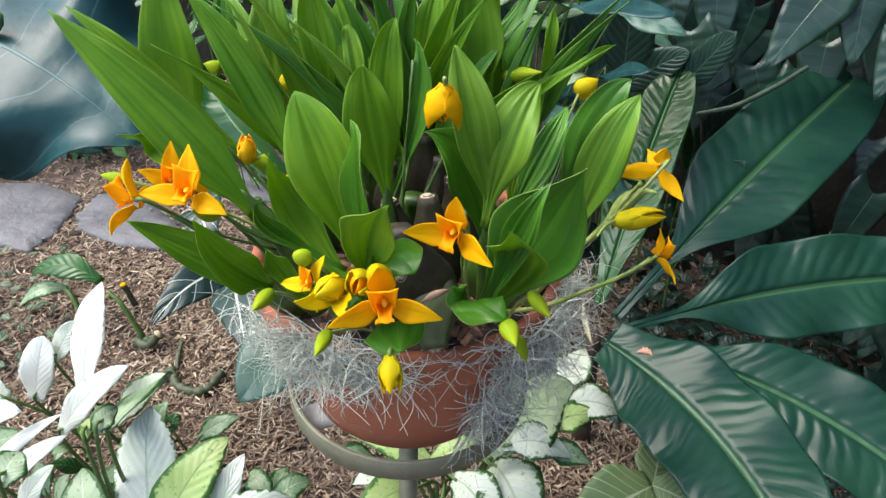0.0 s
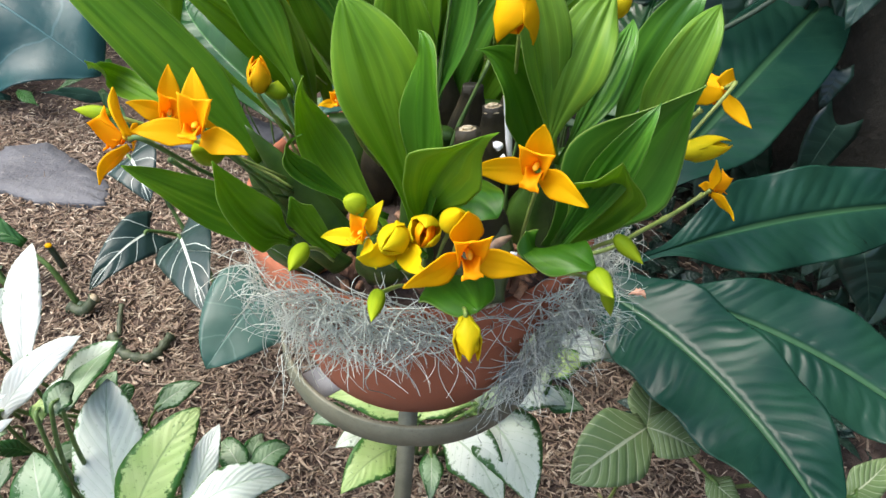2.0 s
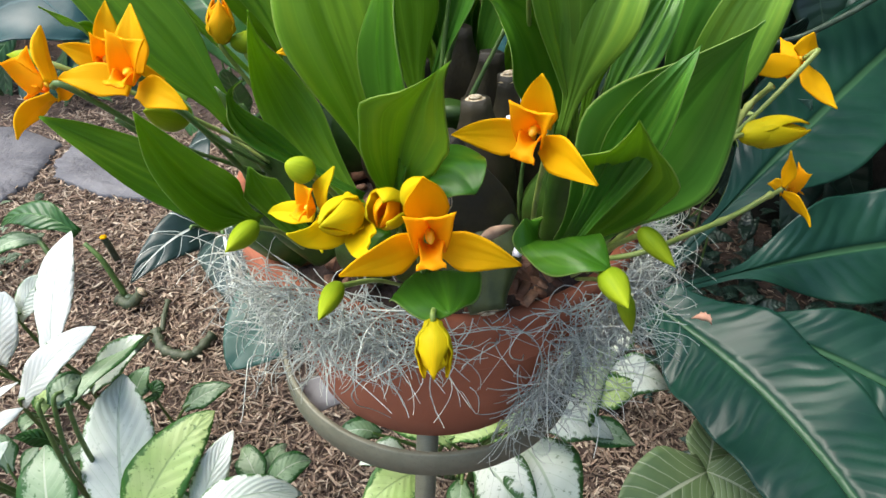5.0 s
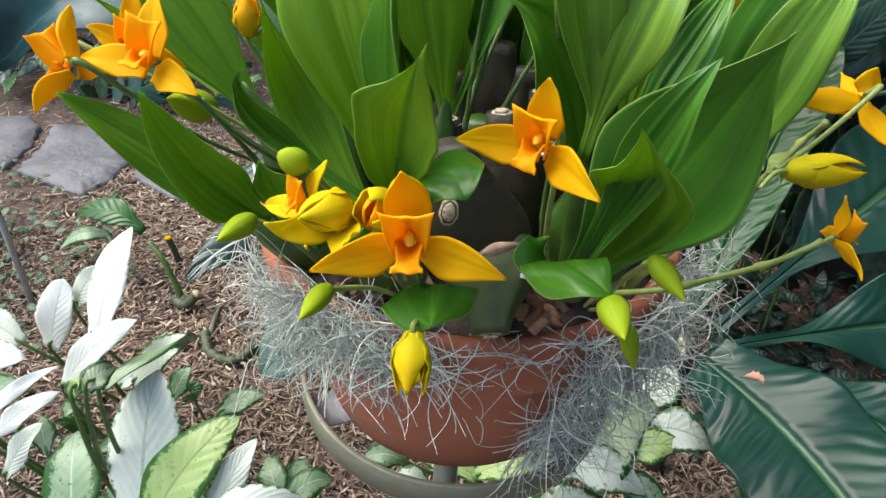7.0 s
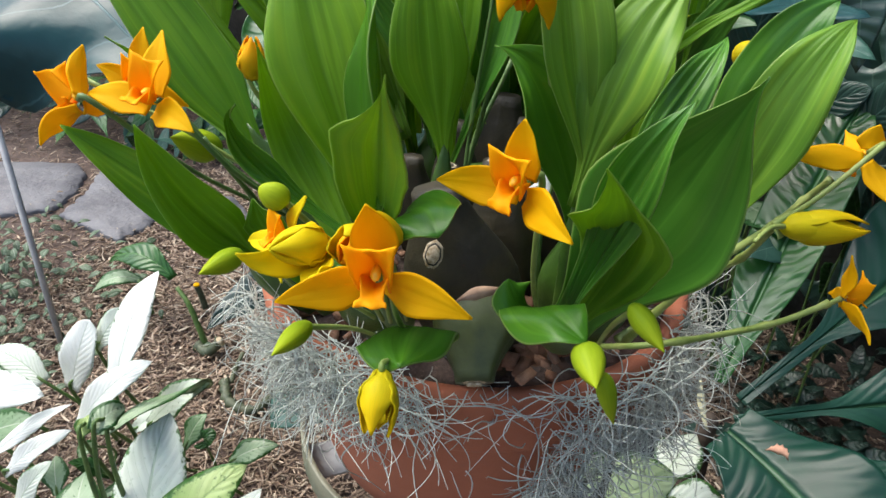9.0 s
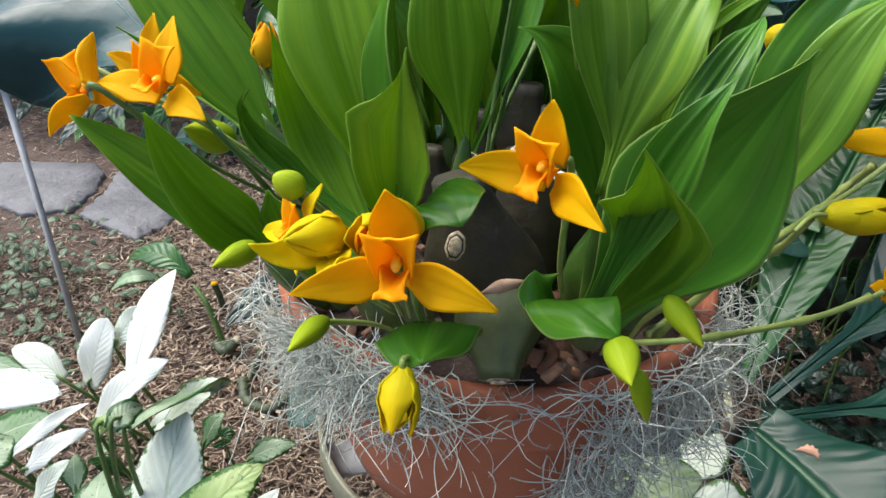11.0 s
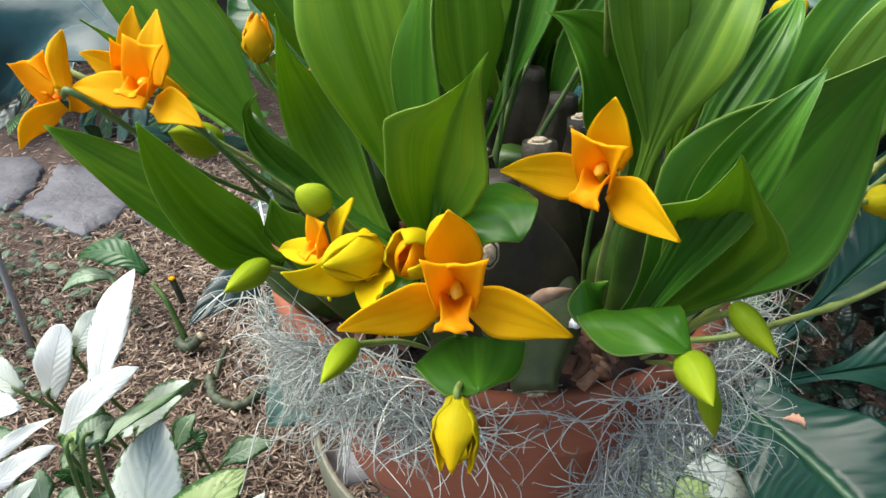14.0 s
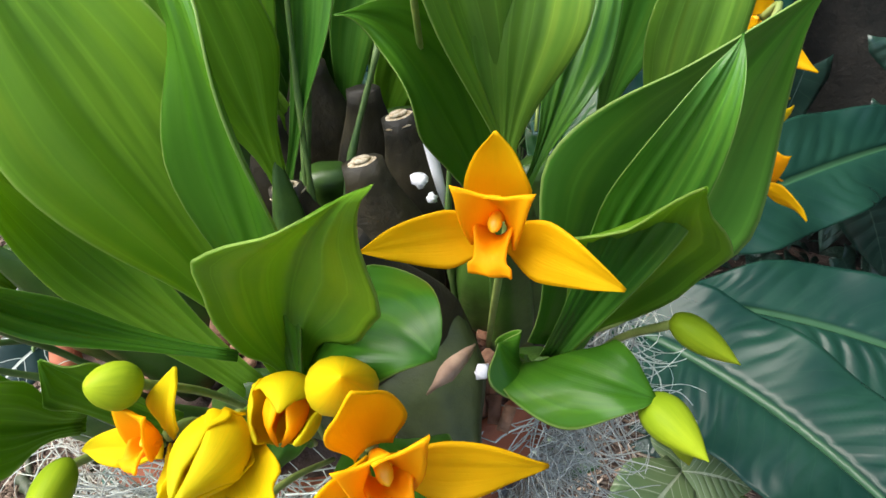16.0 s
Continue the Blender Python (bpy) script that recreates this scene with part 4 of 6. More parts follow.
# older canes crowded behind, colour darkened for shade, and the thin stalks between them
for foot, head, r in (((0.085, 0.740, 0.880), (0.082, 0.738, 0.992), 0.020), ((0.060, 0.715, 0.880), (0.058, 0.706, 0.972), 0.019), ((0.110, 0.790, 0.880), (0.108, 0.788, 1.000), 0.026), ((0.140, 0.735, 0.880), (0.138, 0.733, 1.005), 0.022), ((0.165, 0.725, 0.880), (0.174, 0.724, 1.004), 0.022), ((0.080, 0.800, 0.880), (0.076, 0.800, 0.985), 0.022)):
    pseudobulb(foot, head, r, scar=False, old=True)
for pts in (((0.108, 0.690, 0.900), (0.104, 0.686, 0.985), (0.112, 0.700, 1.120)), ((0.100, 0.700, 0.900), (0.102, 0.698, 0.970), (0.126, 0.710, 1.110)), ((0.172, 0.650, 0.900), (0.168, 0.646, 0.960), (0.172, 0.650, 1.020))):
    bm = bmesh.new()
    tube(bm, pts, 0.0018, 0.0011, 7, 6, 3)
    part("old_flower_stalk", bm, STEM_DARK, orchid, "thin spent flower stalk")

# green sheaths that clasp the foot of the side shoots
for foot, head, r in (((0.030, 0.650, 0.885), (-0.046, 0.652, 1.000), 0.017), ((0.020, 0.690, 0.885), (-0.018, 0.712, 1.012), 0.014), ((0.030, 0.620, 0.885), (-0.006, 0.592, 0.945), 0.012), ((0.090, 0.660, 0.885), (0.090, 0.682, 1.005), 0.013), ((0.196, 0.625, 0.900), (0.190, 0.622, 1.030), 0.012)):
    bm = bmesh.new()
    loft(bm, foot, head, r, lambda v: (1.0 - 0.30 * v) * max(0.05, 1 - max(0.0, (v - 0.45) / 0.55) ** 2.0), 16, 16, 3, 0.10, flat=0.6)
    part("leaf_sheath", bm, BULB_GREEN, orchid, "dark green sheath clasping a shoot")

# dry brown sheaths at the foot of the shoots
for a, b, w in (((0.141, 0.541, 0.976), (0.164, 0.561, 0.977), 0.007), ((-0.035, 0.741, 0.933), (-0.022, 0.739, 0.930), 0.02), ((-0.033, 0.715, 0.901), (-0.006, 0.700, 0.913), 0.012)):
    bm = bmesh.new()
    a, b = Vector(a), Vector(b)
    blade(bm, a, (a + b) / 2 + Vector((0, -0.004, 0.006)), b, w, (0, -0.6, 0.8), shape_oval, fold=0.1, cup=0.8, ragged=0.05, nu=6, nv=8)
    part("dry_sheath", bm, SHEATH, orchid, "papery brown dry sheath")


def stalk(pts, r0=0.0021, r1=0.0017, mat=None, nodes=0, parent=None):
    bm = bmesh.new()
    tube(bm, pts, r0, r1, 8, 6, nodes)
    return part("flower_stalk", bm, mat or STEM, parent or orchid)


def patch(bm, at, nu, nv, thick):
    """A thin curved sheet; at(u, v) gives the place for u and v from 0 to 1."""
    uvl = bm.loops.layers.uv.verify()
    grid = [[Vector(at(i / nu, j / nv)) for i in range(nu + 1)] for j in range(nv + 1)]
    top, low = [], []
    for j in range(nv + 1):
        a, b = [], []
        for i in range(nu + 1):
            du = grid[j][min(i + 1, nu)] - grid[j][max(i - 1, 0)]
            dv = grid[min(j + 1, nv)][i] - grid[max(j - 1, 0)][i]
            n = du.cross(dv)
            n = n.normalized() if n.length > 1e-12 else Vector((0, 0, 1))
            a.append(bm.verts.new(grid[j][i] + n * thick / 2))
            b.append(bm.verts.new(grid[j][i] - n * thick / 2))
        top.append(a)
        low.append(b)

    def quad(ring, uvs):
        f = bm.faces.new(ring)
        for loop, w in zip(f.loops, uvs):
            loop[uvl].uv = w

    for j in range(nv):
        for i in range(nu):
            w = [(i / nu, j / nv), ((i + 1) / nu, j / nv), ((i + 1) / nu, (j + 1) / nv), (i / nu, (j + 1) / nv)]
            quad((top[j][i], top[j][i + 1], top[j + 1][i + 1], top[j + 1][i]), w)
            quad((low[j + 1][i], low[j + 1][i + 1], low[j][i + 1], low[j][i]), w[::-1])
        for i in (0, nu):
            w = [(i / nu, j / nv)] * 4
            quad((top[j][i], top[j + 1][i], low[j + 1][i], low[j][i]), w)
    for j in (0, nv):
        for i in range(nu):
            quad((top[j][i], low[j][i], low[j][i + 1], top[j][i + 1]), [(i / nu, j / nv)] * 4)
    bmesh.ops.recalc_face_normals(bm, faces=bm.faces)
    return bm


def flower(column, top, right, left, root, petals=None, tongue=None, greenish=False, label="", seed=0, stem=None, hood=0.0, deep=0.011):
    """An orchid bloom on its stalk, given by the head of its column and the tips of its three sepals: wide pointed sepals, two square-ended petals
    that meet in a hood over the column, and a trough-shaped lip with a turned-down tongue."""
    c, top, right, left = Vector(column), Vector(top), Vector(right), Vector(left)
    r = (right - left).normalized()
    f = r.cross(top - (right + left) / 2).normalized()
    u = f.cross(r)
    s = (right - left).length / 0.078
    mat = SEPAL_GREENISH if greenish else SEPAL
    back = c - f * deep * s
    root = Vector(root)
    bm = bmesh.new()
    near = (root - back).length < 0.035
    tube(bm, [root, back] if near else [root, root.lerp(back, 0.5) + Vector((0, 0, -0.006)), back - f * 0.012, back], 0.0014, 0.0020, 8, 6)
    whole = part("flower", bm, stem or STEM, orchid, label)
    bm = bmesh.new()
    loft(bm, back + f * 0.002, c + f * 0.002 * s, 0.0022 * s, lambda v: 0.75 + 0.25 * v if v < 0.8 else 1.0 - ((v - 0.8) / 0.2) ** 2 * 0.8, 12, 10, bend=u * 0.0025 * s)
    part("column", bm, COLUMN, whole)
    for k, tip in enumerate((top, right, left)):
        way = (tip - back).normalized()
        base = back + way * 0.002 * s - u * (0.0055 * s if k else 0.0)
        mid = base.lerp(tip, 0.5) + f * (0.0035 if k else 0.002 - 0.006 * hood) * s + u * (0.0022 * s if k else 0.0)
        if not k and hood:
            mid += u * 0.006 * hood * s
        bm = bmesh.new()
        blade(bm, base, mid, tip, (0.0185 if k else 0.0195) * s, f - way * 0.2, shape_sepal, fold=0.10, cup=-0.08 - 0.3 * hood * (k == 0), thick=0.0009, nu=12, nv=20, wave=0.0009, waves=1.2, pleat=0.00018, ribs=5, seed=seed * 5 + k)
        part("sepal", bm, mat, whole)
    pl, pr = petals if petals else (back + f * 0.020 * s + u * 0.0185 * s - r * 0.0105 * s, back + f * 0.020 * s + u * 0.0185 * s + r * 0.0105 * s)
    pl, pr = Vector(pl), Vector(pr)
    middle = (pl + pr) / 2 - u * 0.0016 * s - f * 0.0010 * s
    for sgn, corner in ((-1, pl), (1, pr)):
        inner0, inner1 = back + f * 0.005 * s + u * 0.004 * s, middle - r * sgn * 0.0022 * s + f * sgn * 0.0006 * s
        outer0 = back + f * 0.012 * s + r * sgn * 0.0062 * s - u * 0.0055 * s

        def at(a, b):
            p0 = inner0.lerp(inner1, b) - f * 0.0012 * s * math.sin(math.pi * b)
            p1 = outer0.lerp(corner, b) + r * sgn * 0.0004 * s * math.sin(math.pi * b) + f * 0.0020 * s * math.sin(math.pi * b)
            p = p0.lerp(p1, a) - f * 0.0030 * s * math.sin(math.pi * a) * (1 - 0.75 * b)
            p += (r * sgn * 0.0012 + u * 0.0010) * s * (a * b) ** 8
            return p + u * 0.0004 * s * math.sin(a * 7 + seed) * b ** 4

        bm = bmesh.new()
        patch(bm, at, 10, 14, 0.0009)
        part("petal", bm, PETAL, whole)
    start = c - f * 0.005 * s - u * 0.0045 * s
    end = Vector(tongue) if tongue else c + f * 0.0085 * s - u * 0.0082 * s
    ctrl = c + f * 0.0075 * s - u * 0.0045 * s

    def lip_at(a, b):
        x = 2 * a - 1
        p = start * (1 - b) ** 2 + ctrl * 2 * b * (1 - b) + end * b * b
        wide = 0.0054 - 0.0008 * smooth01(0.40, 0.60, b) + 0.0018 * smooth01(0.64, 0.82, b)
        wall = 0.0066 * abs(x) ** 2.0 * (1 - smooth01(0.42, 0.68, b))
        frill = 0.0007 * math.sin(x * 5 + seed) * smooth01(0.7, 1.0, b)
        return p + r * x * wide * s + u * wall * s + f * frill * s - u * 0.0007 * s * abs(math.sin(x * 3 + 0.6)) * smooth01(0.85, 1.0, b)

    bm = bmesh.new()
    patch(bm, lip_at, 14, 16, 0.0009)
    part("lip", bm, LIP, whole)
    return whole


def half_open(base, tip, radius, root, label="", flare=(0.4, 0.4, 0.4), turn=0.0, mat=None, inner=None, wings=()):
    """A bloom still opening: three cupped sepals round two petals. flare: how far each sepal's tip stands off the axis."""
    base, tip, root = Vector(base), Vector(tip), Vector(root)
    d = (tip - base).normalized()
    bm = bmesh.new()
    tube(bm, [root, root.lerp(base, 0.5) + Vector((0, 0, 0.004)), base - d * 0.003, base + d * 0.003], 0.0014, 0.0015, 8, 5)
    whole = part("flower", bm, STEM, orchid, label)
    side = Vector((0.0, -1.0, 0.35))
    side = (side - d * side.dot(d)).normalized()
    for k, fl in enumerate(flare):
        out = Matrix.Rotation(2.094 * k + turn, 3, d) @ side
        bm = bmesh.new()
        blade(bm, base + out * 0.0015, base.lerp(tip, 0.45) + out * radius * (0.9 + 0.2 * fl), tip + out * radius * fl, radius * 2.05, out + d * 0.15, shape_sepal, fold=0.0, cup=0.58 - 0.12 * fl, thick=0.0009, nu=12, nv=14, wave=0.0006, seed=k)
        part("sepal", bm, mat or SEPAL, whole)
    for k, wing in enumerate(wings):
        wing = Vector(wing)
        bm = bmesh.new()
        a = base + (wing - base) * 0.08 - Vector((0, 0, 0.004))
        blade(bm, a, a.lerp(wing, 0.5) + Vector((0, -0.003, -0.004)), wing, 0.0165, (0.0, -0.75, 0.55), shape_sepal, fold=0.1, cup=-0.08, thick=0.0009, nu=10, nv=16, wave=0.001, seed=k + 21)
        part("sepal", bm, mat or SEPAL, whole)
    for k in range(2 if max(flare) > 0.2 else 0):
        out = Matrix.Rotation(3.1416 * k + turn + 0.5, 3, d) @ side
        bm = bmesh.new()
        blade(bm, base + d * 0.003, base.lerp(tip, 0.45) + out * radius * 0.62, base.lerp(tip, 0.9) + out * radius * 0.25, radius * 1.6, out, shape_petal, fold=-0.05, cup=0.4, thick=0.0008, nu=6, nv=10, seed=k + 5)
        part("petal", bm, inner or PETAL, whole)
    return whole


def bud(base, tip, radius, mat, root, label="", ridges=3, flat=1.0, claws=False, round_=False):
    base, tip, root = Vector(base), Vector(tip), Vector(root)
    bm = bmesh.new()
    d = (tip - base).normalized()
    tube(bm, [root, root.lerp(base, 0.5) + Vector((0, 0, 0.004)), base + d * 0.003], 0.0011, 0.0018, 8, 5)
    s = part("flower_bud", bm, STEM, orchid, label)
    bm = bmesh.new()
    loft(bm, base, tip, radius * (0.9 if claws else 1.0), (lambda v: max(0.0, 1 - (2 * v - 1) ** 2) ** 0.6 * (1.08 - 0.3 * v)) if round_ else bud_outline, 18, 16, ridges, 0.05, flat=flat)
    part("bud", bm, mat, s)
    if claws:
        side = d.orthogonal().normalized()
        for k in range(3):
            out = Matrix.Rotation(2.094 * k + 0.5, 3, d) @ side
            bm = bmesh.new()
            a = base + d * 0.002
            blade(bm, a, base.lerp(tip, 0.48) + out * radius * 1.08, tip + d * 0.003 + out * radius * 0.30, radius * 2.1, out, shape_sepal, fold=-0.05, cup=0.42, thick=0.0008, nu=6, nv=10, seed=k)
            part("sepal", bm, mat, s)
    return s


# open flowers
flower((0.1235, 0.4745, 1.0300), (0.1195, 0.4740, 1.0640), (0.1655, 0.4760, 1.0200), (0.0855, 0.4575, 1.0190), (0.110, 0.560, 0.930), ((0.1135, 0.4655, 1.0480), (0.1335, 0.4685, 1.0505)), (0.1255, 0.4630, 1.0240), seed=1, hood=0.5, label="wide open golden yellow orchid flower")
flower((0.1650, 0.5360, 1.0530), (0.1660, 0.5400, 1.0830), (0.1975, 0.5120, 1.0430), (0.1250, 0.5490, 1.0410), (0.180, 0.610, 0.920), ((0.1530, 0.5350, 1.0695), (0.1725, 0.5250, 1.0705)), (0.1615, 0.5270, 1.0435), seed=2, hood=0.2, label="wide open golden yellow orchid flower")
flower((-0.0570, 0.5690, 1.0480), (-0.0610, 0.5980, 1.0760), (-0.0215, 0.5610, 1.0340), (-0.1000, 0.5720, 1.0400), (-0.010, 0.640, 0.945), seed=3, stem=STEM_DARK)
flower((-0.079, 0.588, 1.045), (-0.079, 0.604, 1.074), (-0.052, 0.600, 1.030), (-0.108, 0.592, 1.050), (-0.012, 0.642, 0.945), seed=13, stem=STEM_DARK)
bud((-0.120, 0.592, 1.040), (-0.150, 0.602, 1.036), 0.0050, BUD_GREEN, (-0.015, 0.640, 0.960), "long pale green bud beside a flower")
flower((-0.1080, 0.5650, 1.0390), (-0.1135, 0.5900, 1.0620), (-0.1180, 0.5460, 1.0140), (-0.1060, 0.6150, 1.0160), (-0.015, 0.640, 0.940), seed=4, stem=STEM_DARK)
flower((0.346, 0.710, 1.026), (0.349, 0.706, 1.050), (0.300, 0.676, 1.034), (0.369, 0.675, 1.012), (0.299, 0.645, 1.003), seed=5)
flower((0.370, 0.690, 0.940), (0.360, 0.693, 0.968), (0.362, 0.712, 0.926), (0.378, 0.657, 0.928), (0.356, 0.688, 0.931), seed=6)
half_open((0.150, 0.600, 1.144), (0.147, 0.606, 1.108), 0.0125, (0.168, 0.680, 1.000), "nodding golden flower half open", (1.0, 0.7, 1.3), 0.8)
# flowers still opening, beside the one in front
flower((0.056, 0.511, 1.013), (0.070, 0.517, 1.036), (0.068, 0.492, 1.001), (0.029, 0.527, 0.995), (0.090, 0.555, 0.940), greenish=True, seed=8)
half_open((0.083, 0.512, 1.016), (0.072, 0.479, 1.029), 0.0105, (0.095, 0.555, 0.940), "yellow flower with its upper sepal still hooded", (0.06, 0.10, 0.10), 0.4, SEPAL_GREENISH, wings=((0.058, 0.474, 1.026), (0.097, 0.466, 1.027)))
half_open((0.099, 0.524, 1.012), (0.096, 0.498, 1.024), 0.0105, (0.100, 0.555, 0.940), "cup-shaped yellow flower half open", (0.55, 0.65, 0.65), 0.0, SEPAL_GREENISH)
flower((0.034, 0.590, 1.062), (0.036, 0.594, 1.074), (0.048, 0.586, 1.060), (0.022, 0.590, 1.058), (0.060, 0.680, 0.950), seed=11)

# buds
bud((0.058, 0.522, 1.027), (0.047, 0.514, 1.037), 0.0074, BUD_GREEN, (0.075, 0.560, 0.960), "round green bud turning yellow below", round_=True)
half_open((0.126, 0.478, 0.978), (0.130, 0.457, 0.957), 0.0088, (0.125, 0.560, 0.915), "hanging yellow bud about to open", (0.42, 0.8, 0.8), 0.0, BUD_YELLOW, BUD_YELLOW)
bud((0.016, 0.538, 0.977), (0.010, 0.507, 0.981), 0.0066, BUD_GREEN, (0.030, 0.575, 0.930), "pointed green bud")
bud((0.1140, 0.508, 1.026), (0.1165, 0.490, 1.052), 0.0100, BUD_YELLOW, (0.108, 0.560, 0.940), "yellow-green bud behind an open flower", flat=0.8)
bud((0.069, 0.515, 0.959), (0.066, 0.481, 0.964), 0.0060, BUD_GREEN, (0.100, 0.560, 0.920), "pointed green bud")
bud((0.228, 0.534, 1.004), (0.246, 0.516, 0.995), 0.0058, BUD_GREEN, (0.215, 0.580, 0.930), "pointed green bud")
bud((0.211, 0.512, 0.991), (0.220, 0.485, 0.992), 0.0076, BUD_GREEN, (0.205, 0.575, 0.930), "plump green bud")
bud((0.222, 0.508, 0.981), (0.232, 0.508, 0.952), 0.0048, BUD_GREEN, (0.208, 0.575, 0.928), "slim pointed green bud")
half_open((-0.027, 0.633, 1.040), (-0.027, 0.638, 1.067), 0.0088, (0.000, 0.660, 0.950), "upright cup-shaped orange flower opening", (0.45, 0.35, 0.4), 0.4, BUD_ORANGE)
bud((-0.017, 0.637, 1.034), (-0.016, 0.647, 1.044), 0.0085, BUD_GREEN, (0.002, 0.660, 0.960), "small green bud")
bud((0.304, 0.649, 1.001), (0.351, 0.668, 1.000), 0.0098, BUD_YELLOW, (0.287, 0.620, 1.003), "yellow bud with a green sheath", claws=True)
bud((-0.068, 0.645, 0.979), (-0.076, 0.608, 1.002), 0.0115, BUD_GREEN, (-0.010, 0.640, 0.950), "fat olive green bud below a flower")
bud((-0.032, 0.780, 1.046), (-0.027, 0.780, 1.071), 0.0105, BUD_YELLOW, (0.025, 0.770, 0.960), "green and yellow bud")
bud((-0.135, 0.860, 1.026), (-0.153, 0.850, 1.037), 0.009, BUD_GREEN, (0.000, 0.800, 0.960), "pale green bud")
bud((-0.015, 0.860, 1.048), (-0.012, 0.860, 1.072), 0.008, BUD_GREEN, (0.050, 0.810, 0.960), "pale green bud")
bud((0.139, 0.840, 1.071), (0.149, 0.840, 1.094), 0.0085, BUD_GREEN, (0.160, 0.800, 0.960), "cream green bud")
bud((0.156, 0.840, 1.088), (0.163, 0.840, 1.120), 0.0095, BUD_YELLOW, (0.165, 0.800, 0.960), "cream green bud")
bud((0.192, 0.820, 1.060), (0.232, 0.800, 1.076), 0.0085, BUD_GREEN, (0.200, 0.770, 0.960), "long pale green bud")
bud((0.275, 0.840, 1.038), (0.298, 0.860, 1.048), 0.012, BUD_YELLOW, (0.240, 0.740, 0.960), "yellow bud")
bud((0.091, 0.900, 1.079), (0.121, 0.880, 1.079), 0.008, BUD_GREEN, (0.140, 0.800, 0.960), "pale green bud")
bm = bmesh.new()
blade(bm, (0.300, 0.644, 1.001), (0.359, 0.828, 0.924), (0.390, 0.854, 0.912), 0.020, (0.1, -0.5, 0.85), shape_sepal, fold=-0.1, cup=0.5, nu=6, nv=8)
part("bract", bm, STEM, orchid, "green sheath over a bud")
# long stalks on the right
stalk([(0.215, 0.620, 0.905), (0.250, 0.605, 0.930), (0.295, 0.648, 0.919), (0.330, 0.674, 0.920), (0.357, 0.689, 0.932)], 0.0019, 0.0021, nodes=3)
stalk([(0.230, 0.640, 0.900), (0.276, 0.714, 0.910), (0.297, 0.693, 0.950), (0.303, 0.656, 0.999)], 0.0024, 0.0022, nodes=3)
stalk([(0.235, 0.640, 0.900), (0.267, 0.617, 0.981), (0.302, 0.661, 0.994), (0.323, 0.702, 0.995), (0.333, 0.700, 1.013)], 0.0024, 0.0022, nodes=4)
# stalks among the shoots
for a, b, c in (((0.020, 0.660, 0.890), (0.000, 0.665, 0.960), (-0.010, 0.650, 1.030)), ((0.130, 0.680, 0.890), (0.120, 0.690, 0.960), (0.150, 0.720, 1.040)), ((0.110, 0.690, 0.890), (0.100, 0.700, 0.970), (0.120, 0.740, 1.050)), ((0.000, 0.640, 0.890), (-0.020, 0.630, 0.940), (-0.045, 0.600, 1.010)), ((-0.005, 0.645, 0.890), (-0.050, 0.630, 0.935), (-0.090, 0.600, 1.000))):
    stalk([a, b, c], 0.0018, 0.0016, STEM_DARK, 3)


